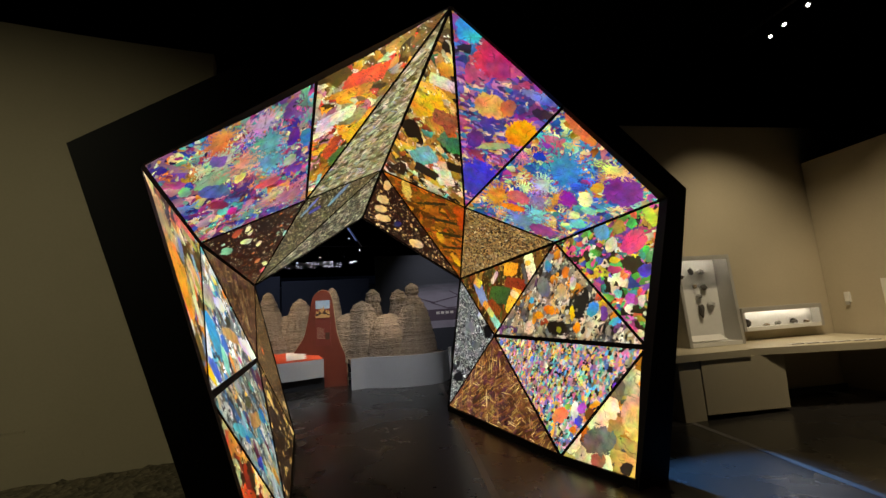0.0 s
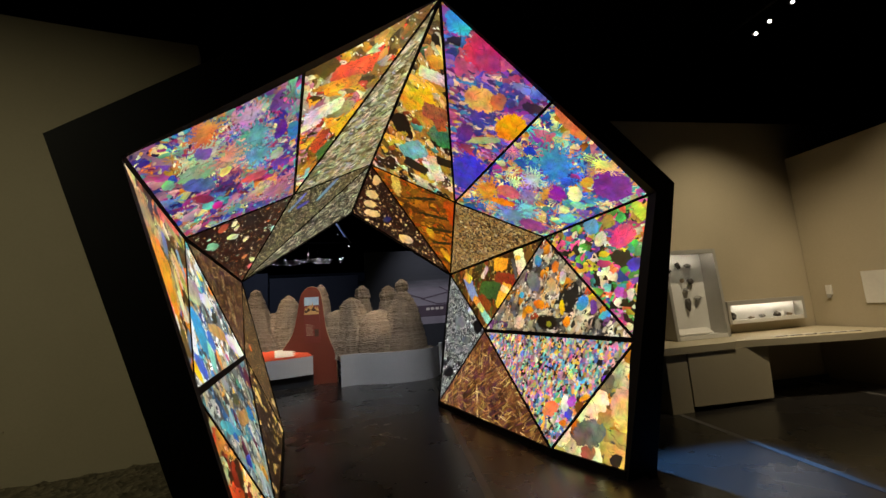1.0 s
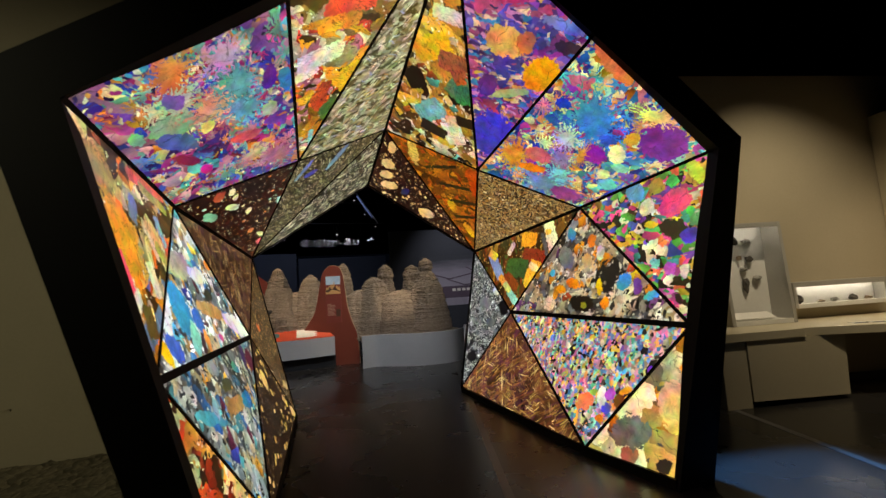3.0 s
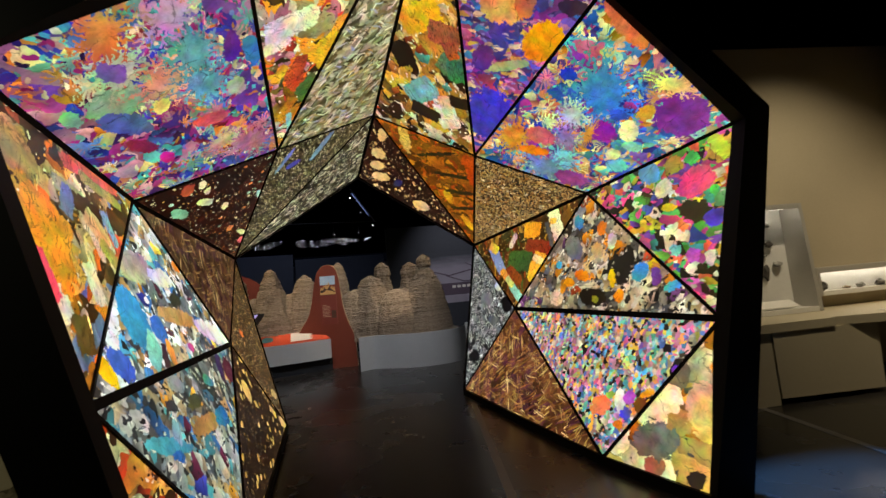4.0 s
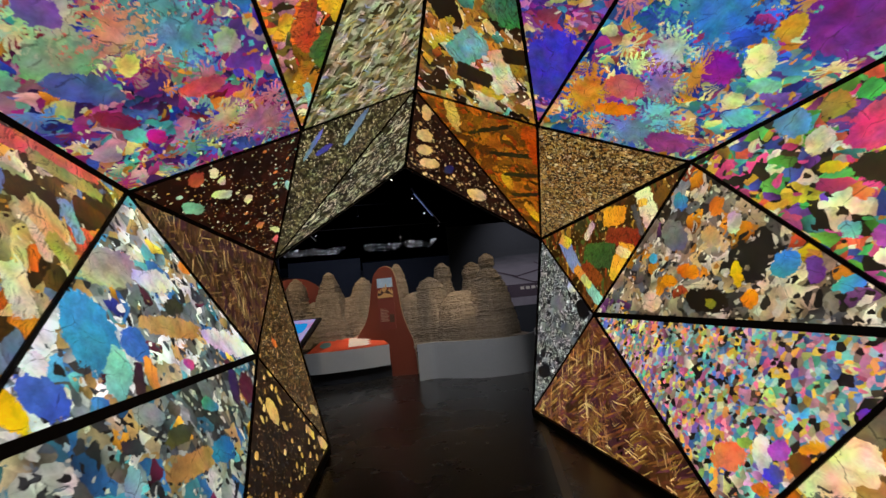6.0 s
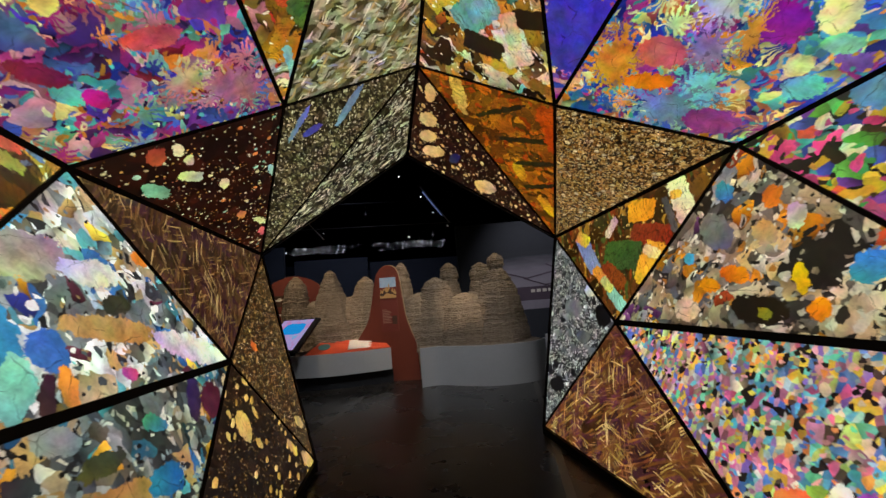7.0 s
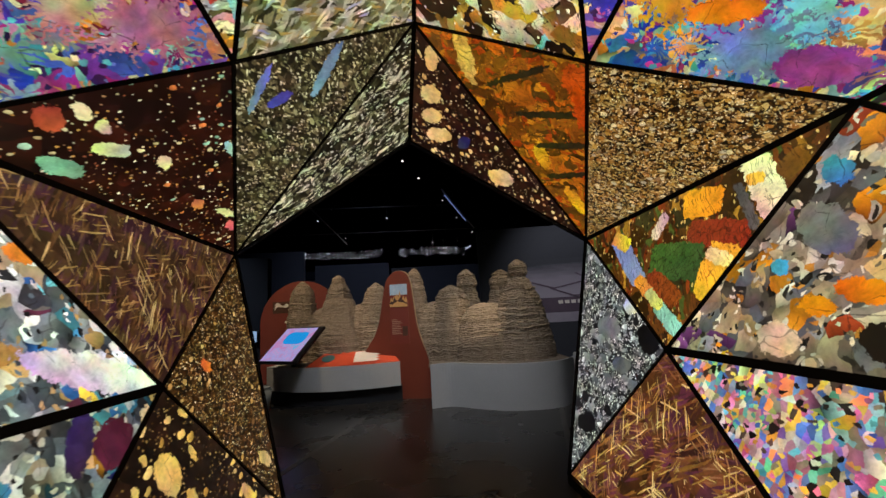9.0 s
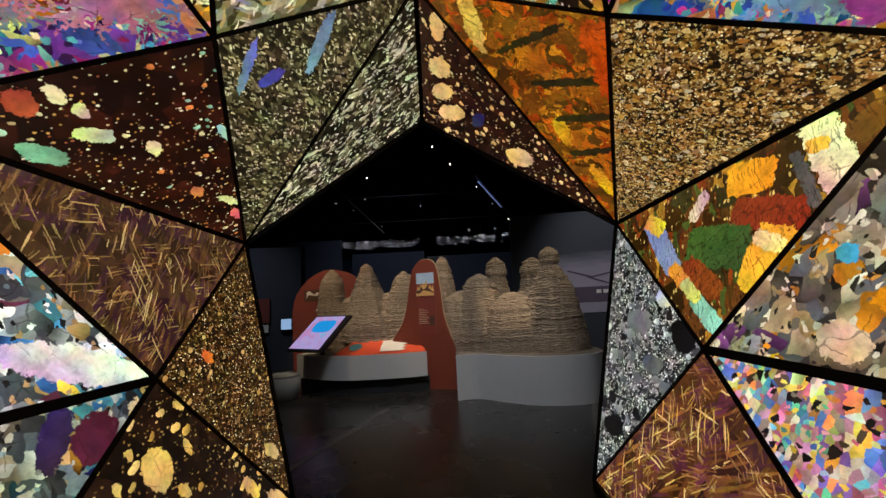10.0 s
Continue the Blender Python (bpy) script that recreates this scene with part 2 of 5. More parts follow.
    for u, w, a, b, angle, shade_of, *kind in grains:
        local = g.mapping(near, (u, w, 0), radians(angle), (a, b, 1), "TEXTURE")
        reach = g.vec("LENGTH", local)
        if square:
            side = g.node("ShaderNodeSeparateXYZ")
            g.put(side.inputs[0], g.vec("ABSOLUTE", local))
            reach = g.math("ADD", g.math("MULTIPLY", reach, 1 - square), g.math("MULTIPLY", g.math("MAXIMUM", side.outputs[0], side.outputs[1]), square * 1.08))
        edge = rag
        if kind == ["ray"]:
            arm = g.node("ShaderNodeSeparateXYZ")
            g.put(arm.inputs[0], local)
            turn = g.math("ADD", g.math("MULTIPLY", g.math("ARCTAN2", arm.outputs[1], arm.outputs[0]), 15.0), g.math("MULTIPLY", swirl, 14.0))
            edge = g.math("ADD", g.math("MULTIPLY", rag, 0.7), g.math("MULTIPLY", g.math("MULTIPLY", g.math("SINE", turn), reach), 0.42))
        # the colour drifts from one end of the crystal to the other
        along = g.vec("DOT_PRODUCT", local, (rng.choice((-1, 1)) * 0.8, rng.uniform(-0.5, 0.5), 0))
        slope = g.vec("ADD", (1, 1, 1), g.scaled((rng.uniform(0.0, 0.3), rng.uniform(0.1, 0.5), rng.uniform(-0.5, 0.4)), along))
        body = g.vec("MULTIPLY", lin(shade_of)[:3], slope)
        if kind == ["net"]:
            body = g.mix(web_line, body, lin("160c06"))
        colour = g.mix(g.math("LESS_THAN", g.math("ADD", reach, edge), 1.0), colour, body)
    # drifting hue, mottling, cleavage and fine dark cracks inside the crystals
    drift = g.vec("ADD", g.scaled(w1, 2.2), (-0.1, -0.1, -0.1))
    colour = g.mix(tint, colour, drift, "MULTIPLY")
    _, w4 = g.noise(g.mapping(uv, (seed, 2 * seed, 0)), 9.0, 1, 0.5, True)
    colour = g.mix(tint * 0.9, colour, g.vec("ADD", g.scaled(w4, 2.0), (0.0, -0.03, -0.14)), "MULTIPLY")
    fine, _ = g.noise(at, 42, 5, 0.75, True)
    soft, _ = g.noise(at, 9, 3, 0.6, True)
    mottle = g.math("ADD", g.math("MULTIPLY", fine, 0.4), g.math("MULTIPLY", soft, 0.6))
    colour = g.mix(1.0, colour, g.ramp(mottle, [(0.32, (1 - shade, 1 - shade, 0.9 - shade * 0.9, 1)), (0.52, (1, 0.98, 0.86, 1)), (0.72, (1.35, 1.33, 1.2, 1))]), "MULTIPLY")
    if cleave is not None:
        lines, _ = g.noise(g.mapping(g.mapping(at, (0, 0, 0), radians(cleave)), (seed, 0, 0), 0, (0.07, 1, 1)), 95, 2, 0.6, True)
        gate = g.math("GREATER_THAN", soft, 0.5)
        colour = g.mix(g.math("MULTIPLY", gate, g.ramp(lines, [(0.52, (0, 0, 0, 1)), (0.62, (0.6, 0.6, 0.6, 1))])), colour, lin("1c0e06"))
    if crack:
        e = g.node("ShaderNodeTexVoronoi")
        e.voronoi_dimensions, e.feature = "2D", "DISTANCE_TO_EDGE"
        g.put(e.inputs["Vector"], at)
        e.inputs["Scale"].default_value = crack
        thin = g.math("LESS_THAN", e.outputs["Distance"], g.math("MULTIPLY", g.math("SUBTRACT", soft, 0.46, True), 0.12))
        colour = g.mix(g.math("MULTIPLY", thin, 0.55), colour, lin("140c0a"))
    g.bsdf.inputs["Base Color"].default_value = (0.03, 0.03, 0.03, 1)
    g.bsdf.inputs["Roughness"].default_value = 0.3
    g.put(g.bsdf.inputs["Emission Color"], colour)
    g.bsdf.inputs["Emission Strength"].default_value = gain
    return g.mat


# ---------------------------------------------------------------- mesh helpers
def mesh_object(name, bm, material, parent=None, label="", smooth=False):
    data = bpy.data.meshes.new(name)
    bmesh.ops.recalc_face_normals(bm, faces=bm.faces)
    bm.to_mesh(data)
    bm.free()
    if smooth:
        data.polygons.foreach_set("use_smooth", [True] * len(data.polygons))
    data.materials.append(material)
    ob = new(name, data)
    if parent:
        ob.parent = parent
    if label:
        ob["label"] = label
    return ob


def part(name, bm, material, parent, label="", smooth=False):
    return mesh_object(name, bm, material, parent, label, smooth)


def empty(name, m=None):
    ob = new(name)
    ob.empty_display_size = 0.2
    if m:
        ob.matrix_world = m
    return ob


def box(size, centre=(0, 0, 0), m=None, bevel=0.0, bm=None):
    bm = bm or bmesh.new()
    made = bmesh.ops.create_cube(bm, size=1.0)["verts"]
    bmesh.ops.scale(bm, vec=size, verts=made)
    bmesh.ops.translate(bm, vec=centre, verts=made)
    if m:
        bmesh.ops.transform(bm, matrix=m, verts=made)
    if bevel:
        bmesh.ops.bevel(bm, geom=list({e for v in made for e in v.link_edges}), offset=bevel, segments=2, affect="EDGES")
    return bm


def prism(outline, low, high, bm=None):
    """A flat outline in x, y, raised from low to high."""
    bm = bm or bmesh.new()
    a = [bm.verts.new((x, y, low)) for x, y in outline]
    b = [bm.verts.new((x, y, high)) for x, y in outline]
    bm.faces.new(a[::-1])
    bm.faces.new(b)
    for i in range(len(a)):
        j = (i + 1) % len(a)
        bm.faces.new((a[i], a[j], b[j], b[i]))
    return bm


def upright(outline, depth, bm=None):
    """A flat outline in x, z, with thickness along y."""
    bm = bm or bmesh.new()
    a = [bm.verts.new((x, 0, z)) for x, z in outline]
    b = [bm.verts.new((x, depth, z)) for x, z in outline]
    bm.faces.new(a)
    bm.faces.new(b[::-1])
    for i in range(len(a)):
        j = (i + 1) % len(a)
        bm.faces.new((a[i], b[i], b[j], a[j]))
    return bm


def tube(a, b, radius, sides=10, bm=None, radius2=None):
    bm = bm or bmesh.new()
    a, b = Vector(a), Vector(b)
    made = bmesh.ops.create_cone(bm, cap_ends=True, segments=sides, radius1=radius, radius2=radius if radius2 is None else radius2, depth=(b - a).length)["verts"]
    turn = (b - a).to_track_quat("Z", "Y").to_matrix().to_4x4()
    bmesh.ops.transform(bm, matrix=Matrix.Translation((a + b) / 2) @ turn, verts=made)
    return bm


def setting(name, bm, material, label):
    return tagged(mesh_object(name, bm, material), label, kind="structure")


def smooth_line(points, steps=8):
    """A soft curve through plan points."""
    out = []
    for i in range(len(points) - 1):
        p = [Vector(points[max(0, min(len(points) - 1, i + k))]) for k in (-1, 0, 1, 2)]
        for s in range(steps):
            t = s / steps
            out.append(0.5 * (2 * p[1] + (p[2] - p[0]) * t + (2 * p[0] - 5 * p[1] + 4 * p[2] - p[3]) * t * t + (3 * p[1] - p[0] - 3 * p[2] + p[3]) * t ** 3))
    out.append(Vector(points[-1]))
    return [tuple(v) for v in out]


# ---------------------------------------------------------------- floor, walls, ceiling
setting("floor", box((44, 60, 0.2), (0, 20, -0.1)), floor_mat, "dark polished concrete gallery floor")
setting("ceiling", box((44, 60, 0.2), (0, 20, 6.6)), ceiling_black, "black open gallery ceiling in darkness")
for name, size, centre in (("wall_west", (0.3, 60, 6.6), (-15, 20, 3.25)), ("wall_east", (0.3, 60, 6.6), (17, 20, 3.25)),
                           ("wall_south", (32, 0.3, 6.6), (1, -8, 3.25)), ("wall_north", (32, 0.3, 5.0), (1, 44, 2.5))):
    setting(name, box(size, centre), far_blue, "dark blue painted gallery wall")
# pale bands let into the floor, three metres apart
for k in range(-3, 4):
    foot = Vector((5.5 + 3.15 * k, 3.92, 0))
    turn = pose(0, 0, 0, 0, 0, -16.8)
    far = 22 if k > -2 else 12
    setting("trim", box((0.075, far, 0.006), (0, far / 2 - 6, 0.0), Matrix.Translation(foot) @ turn), strip_mat, "pale narrow band let into the floor")

# curved beige wall beside the tunnel, with a rock bed at its foot
line = smooth_line([(-14.5, 3.4), (-9, 5.2), (-5, 6.25), (-2.5, 6.47), (-0.45, 6.45)], 6)
back = [(x, y + 0.3) for x, y in reversed(line)]
setting("wall_left", prism(line + back, 0, 5.74), wall_paint, "beige painted curved partition wall, dimly lit")
bed = bmesh.new()
grid = {}
rng = random.Random(5)
for i in range(76):
    for j in range(20):
        x, y = -6.0 + i * 0.075, 4.95 + j * 0.075
        h = 0.035 + 0.07 * max(0.0, noise.noise((x * 4.2, y * 4.2, 1.3))) + 0.05 * noise.noise((x * 11, y * 11, 4))
        edge = min(1.0, j / 4, (75 - i) / 4)
        grid[i, j] = bed.verts.new((x, y + 0.02 * x, 0.002 + max(0.0, h) * edge))
for i in range(75):
    for j in range(19):
        bed.faces.new((grid[i, j], grid[i + 1, j], grid[i + 1, j + 1], grid[i, j + 1]))
tagged(mesh_object("rock_bed", bed, gravel_mat, smooth=True), "dark uneven rock bed at the foot of the beige wall", "rock bed", kind="stuff")
setting("trim", box((0.9, 0.02, 0.018), (-2.75, 6.466, 0.625)), wall_paint, "narrow beige ledge on the wall")

# wall behind the counter and the return wall beside it
u = Vector((0.975, -0.222, 0))
setting("wall_counter", prism([(4.53, 5.27), (10.26, 3.965), (10.32, 4.27), (4.6, 5.57)], 0, 4.65), wall_paint, "beige painted wall behind the display counter")
setting("wall_return", prism([(9.35, 4.16), (9.04, 2.88), (8.45, 0.4), (8.85, 0.3), (9.44, 2.8), (9.75, 4.06)], 0, 3.94), wall_paint, "beige painted return wall at the counter's end")


# ---------------------------------------------------------------- the tunnel
TX, TY = 1.87, 3.03
EAST = {"T": (0.024, 0.0, 4.441), "S": (1.153, 0.0, 3.59), "R": (2.435, 0.075, 2.738), "W": (1.935, 0.06, 1.208), "B": (1.535, 0.02, 0.045), "A": (1.11, 2.231, 3.174), "M": (2.155, 1.589, 2.534), "E": (0.015, 2.753, 3.85), "C": (1.68, 2.69, 1.262), "D": (1.372, 0.869, 0.065), "P": (-0.051, 3.976, 3.404), "Q": (1.713, 3.883, 2.257), "K": (1.258, 3.734, 0.085)}
WEST = {"T": (0.024, 0.0, 4.441), "S": (-1.164, 0.0, 3.59), "R": (-2.269, 0.0, 2.738), "W": (-1.868, 0.09, 1.243), "A": (-1.11, 2.224, 3.188), "M": (-2.172, 1.592, 2.516), "E": (0.015, 2.753, 3.85), "C": (-1.682, 2.63, 1.247), "P": (-0.051, 3.976, 3.404), "Q": (-1.77, 3.881, 2.259), "K": (-1.228, 3.61, 0.085), "B": (-1.51, 0.0, 0.05), "D": (-1.372, 0.869, 0.065)}


def corner(key, side):
    return Vector(EAST[key] if side > 0 else WEST[key])


tunnel = tagged(empty("light_tunnel", pose(TX, TY, 0)), "walk-through five-sided black tunnel lined with backlit panels of coloured mineral slices", "light tunnel")


def panel(keys, side, material, label, inset=0.014):
    """One lightbox panel: a flat slab with a bevelled rim; its map is in metres from the first corner along the first edge."""
    pts = [corner(k, side) for k in keys]
    mid = sum(pts, Vector()) / len(pts)
    eu = (pts[1] - pts[0]).normalized()
    normal = (pts[1] - pts[0]).cross(pts[2] - pts[0]).normalized()
    if normal.dot(Vector((0, mid.y, 1.7)) - mid) < 0:
        normal = -normal
    ev = eu.cross(normal)
    if ev.dot(pts[2] - pts[0]) < 0:
        ev = -ev
    n = len(pts)
    front = []
    for i in range(n):
        a, b = (pts[i - 1] - pts[i]).normalized(), (pts[(i + 1) % n] - pts[i]).normalized()
        front.append(pts[i] + (a + b) * inset / max(0.25, a.cross(b).length))
    back = [p - normal * 0.03 for p in front]
    bm = bmesh.new()
    layer = bm.loops.layers.uv.new("UVMap")
    f = [bm.verts.new(p) for p in front]
    b = [bm.verts.new(p) for p in back]
    if n == 3:
        bm.faces.new(f)
        bm.faces.new(b[::-1])
    else:
        for ring in (f, b):
            bm.faces.new((ring[0], ring[1], ring[2]))
            bm.faces.new((ring[0], ring[2], ring[3]))
    for i in range(n):
        bm.faces.new((f[i], b[i], b[(i + 1) % n], f[(i + 1) % n]))
    for face in bm.faces:
        for loop in face.loops:
            d = loop.vert.co - pts[0]
            loop[layer].uv = (d.dot(eu), d.dot(ev))
    return part("panel", bm, material, tunnel, label)


def seam(a, b, width, depth=0.05, proud=0.006, name="seam_bar"):
    """A black bar along the joint of two panels."""
    along = (b - a).normalized()
    mid = (a + b) / 2
    inward = Vector((0, mid.y, 1.7)) - mid
    inward = (inward - along * inward.dot(along)).normalized()
    across = along.cross(inward)
    m = Matrix((across, along, inward)).transposed().to_4x4()
    m.translation = mid + inward * (proud - depth / 2)
    return part(name, box((width, (b - a).length + width * 0.6, depth), m=m), black_frame, tunnel)


def slice_panel(keys, side, label, layers, grains, **style):
    seed = 3 + sum(ord(c) for c in keys) % 41 + (50 if side < 0 else 0)
    name = "slice_" + keys.lower() + ("_east" if side > 0 else "_west")
    panel(keys, side, thin_section(name, seed, layers, grains, **style), "backlit panel: " + label)


slice_panel("TSA", 1, "violet and red mineral slice with orange crystals", [
    ("all", 1, 3, 1.6, 30, "7044a8 80389c a84490 5848b0 8c3c98 b04878"),
    ("patch", 0.47, 24, 2.0, 30, "6a50b0 b878a8 2c3c98 d8a898 7a2880 3a78b8 a04470 c89850 48306c", 3.0),
    ("some", 0.1, 10, 2.2, 25, "c88048 3060b0 241c3c 90b090 c0508a"),
    ("some", 0.12, 50, 1.6, 30, "c8a8b0 8070b8 3a3070 b05080"),
], [
    (0.26, 0.02, 0.163, 0.132, 121, "30a8dc"),
    (0.6, 0.1, 0.212, 0.174, 119, "b82860"),
    (0.89, 0.55, 0.202, 0.152, 144, "e0a058"),
    (1.33, 0.56, 0.211, 0.153, 98, "e89c10"),
    (1.44, 1.59, 0.369, 0.266, 67, "4038c4"),
    (1.25, -0.21, 0.154, 0.078, -153, "5a3a98"),
    (0.71, 0.15, 0.134, 0.09, 150, "a83070"),
    (1.04, 0.42, 0.12, 0.085, 78, "c06848"),
    (1.33, 0.19, 0.118, 0.062, 141, "3a2440"),
    (1.23, 0.97, 0.234, 0.049, 127, "a0b080"),
    (1.02, 1.07, 0.154, 0.105, 84, "5a2878"),
    (1.18, 0.07, 0.185, 0.052, 160, "6a70c8"),
], warp=0.06, crack=5)
slice_panel("SAMR", 1, "blue, magenta and cream mineral slice", [
    ("all", 1, 4.5, 1.2, 0, "2a60b8 3c88c0 8a3498 d08058 b8587a 50a8b0 6a48a0 d8b878 8088a0 385ab0"),
    ("patch", 0.47, 12, 1.3, 20, "2c6cb8 e0e098 c06a78 58b8b0 d08428 2430a0 98348a d0a070 80b8a0 4a3c90 d0d890", 3.2),
    ("rosette", 0.55, 4.5, 1.2, 20, "58b8c8 2c50b0 d8d8a0 c07890 5c3c98 d89858 48a0b8", 13),
    ("within", 0.14, 30, 1.3, 0, "c8c0a0 50a8b0 a03c78 2c40a0 c88c48 3c88c0"),
    ("some", 0.15, 44, 1.4, 20, "d8d4a8 50b0b0 a03480 2838a0 d09848 3a80c0"),
], [
    (0.61, 0.54, 0.28, 0.22, 51, "3a88d0", "ray"),
    (0.65, 0.21, 0.087, 0.058, 115, "2038c0"),
    (0.71, 0.8, 0.09, 0.059, 110, "2a50c8"),
    (0.39, 1.18, 0.234, 0.209, 77, "7a2a96"),
    (0.94, 0.83, 0.133, 0.111, 51, "8a1a9c"),
    (0.79, 0.99, 0.135, 0.083, 45, "f0ecb0"),
    (0.91, 1.14, 0.097, 0.059, 112, "80d8b0"),
    (1.06, 0.75, 0.14, 0.048, -158, "d89040", "ray"),
    (1.64, 0.2, 0.2, 0.15, 11, "d89030", "ray"),
    (1.5, 0.78, 0.17, 0.12, 40, "70c8d0", "ray"),
    (0.98, 0.5, 0.13, 0.1, 20, "b8c8d0", "ray"),
    (1.25, 0.62, 0.12, 0.1, 70, "8a78b8", "ray"),
    (1.76, 0.7, 0.21, 0.17, 129, "6a88b0", "ray"),
    (1.41, 0.42, 0.145, 0.121, 118, "c8606a"),
    (1.64, 0.48, 0.168, 0.066, 124, "e07818"),
    (1.19, 1.21, 0.103, 0.095, 125, "60c8c8"),
    (0.22, 0.92, 0.15, 0.07, 103, "f0e080", "ray"),
    (0.55, 0.96, 0.088, 0.07, -167, "d89830"),
    (1.68, 1.0, 0.183, 0.116, 123, "8a3a88"),
    (1.1, 1.08, 0.074, 0.071, 88, "d8e098"),
    (-0.01, 0.31, 0.257, 0.14, -103, "d87048"),
], warp=0.065, crack=6)
slice_panel("TAE", 1, "golden and brown mineral slice", [
    ("all", 1, 4, 1.8, 60, "d8a838 6a4c1c e0d4a8 b88430 22140a 90784c c89c58 4c3214"),
    ("patch", 0.5, 16, 2.2, 30, "b88a34 2c1a0c e0d8b8 90602a 604830 d8bc70 1a1008", 4.0),
    ("some", 0.1, 9, 1, 0, "60b0a8 a84820 d898a0 407848"),
    ("spots", 0.2, 44, 1.6, 40, "f0e8d0 3a2410", 0.25),
], [
    (1.14, 0.39, 0.248, 0.139, -110, "e8b020"),
    (0.63, 0.1, 0.102, 0.082, 77, "e0a030"),
    (1.54, 0.68, 0.145, 0.135, 161, "1a0e08"),
    (1.96, 0.56, 0.223, 0.151, -121, "70b0b0"),
    (1.59, 0.12, 0.181, 0.152, 43, "5a8058", "net"),
    (1.29, 0.17, 0.177, 0.126, 104, "b05a38", "net"),
    (2.26, 0.29, 0.186, 0.145, 167, "e8e0c8"),
    (0.8, 0.15, 0.186, 0.075, 105, "e8dcb8"),
    (1.66, 0.1, 0.133, 0.11, -177, "3a7850", "net"),
    (1.44, 0.13, 0.098, 0.074, 161, "b05030", "net"),
    (1.96, 0.5, 0.135, 0.093, 82, "7ab0c8"),
    (2.04, 0.11, 0.153, 0.082, 98, "2a1c10"),
    (2.13, 0.28, 0.162, 0.072, 175, "e8d0a0"),
    (2.24, 0.56, 0.196, 0.095, 113, "2a2018"),
], warp=0.07, cleave=35, crack=9, ragged=0.45, square=0.8)
slice_panel("EAQ", 1, "amber and orange mineral slice with dark veins", [
    ("all", 1, 4, 2.2, 5, "78480e 8c5812 a04c0c 6a3e0e 864a10 ac5c12"),
    ("patch", 0.5, 22, 1.4, 10, "583a0e a8400c b87418 5c3a0e c06010", 5.0),
    ("spots", 0.3, 52, 1.2, 0, "b04808 5a3008 d08820", 0.2),
], [
    (1.36, 0.19, 0.158, 0.114, -108, "c85010"),
    (1.14, 0.99, 0.152, 0.071, -114, "e0a820"),
    (1.5, 1.41, 0.178, 0.066, -125, "e8a820"),
    (0.87, 0.25, 0.305, 0.03, 150, "2e2810"),
    (1.18, 0.51, 0.331, 0.036, 163, "2e2810"),
    (1.3, 0.79, 0.26, 0.036, 158, "2e2810"),
    (1.38, 1.12, 0.22, 0.035, 150, "2e2810"),
    (0.44, 0.19, 0.227, 0.077, -102, "e0b850"),
    (1.43, 0.37, 0.217, 0.085, -106, "c04408"),
    (0.9, 0.4, 0.143, 0.095, -159, "b06414"),
], warp=0.1, tint=0.15, ragged=1.1, cleave=8, crack=4, shade=0.75)
slice_panel("EQP", 1, "dark brown mineral slice with pale oval grains", [
    ("all", 1, 12, 1.2, 0, "22100a 2a140c 200c0c 30160c"),
    ("spots", 0.22, 48, 1.2, 10, "d8b890 a08060 c0a080 8a6040", 0.2),
    ("spots", 0.32, 17, 1.3, -20, "d8b078 c89860 e0c088", 0.22),
], [
    (0.51, 0.36, 0.107, 0.096, 116, "e0b878"),
    (0.67, 0.54, 0.115, 0.08, 102, "e0b878"),
    (0.87, 0.64, 0.147, 0.086, 115, "e4bc80"),
    (1.56, 0.37, 0.138, 0.111, 128, "e4bc80"),
    (0.28, 0.09, 0.12, 0.063, -128, "d8b070"),
    (1.06, 0.45, 0.093, 0.058, 77, "2a2850"),
], warp=0.012, tint=0.15, ragged=0.5, crack=0)
slice_panel("AMQ", 1, "golden speckled mineral slice", [
    ("all", 1, 40, 1.3, 15, "1c1006 5a3814 2a1a0a 8a6028 38220c 6a4418 140a04 a07438"),
    ("some", 0.4, 62, 1.4, 15, "a87c3c 2a1a0a 6a4418 1c1006 c8a060"),
    ("spots", 0.6, 50, 1.3, 15, "a87c3c d8b878 180e06 b89058", 0.3),
    ("spots", 0.35, 24, 1.4, 15, "d8b070 b8863c e8d0a0 946028 8a6a48 c8b498", 0.28),
    ("spots", 0.5, 90, 1.3, 40, "f0dcb0 120a04 d8b878", 0.28),
], [], warp=0.02, tint=0.1, crack=30, gain=0.82)
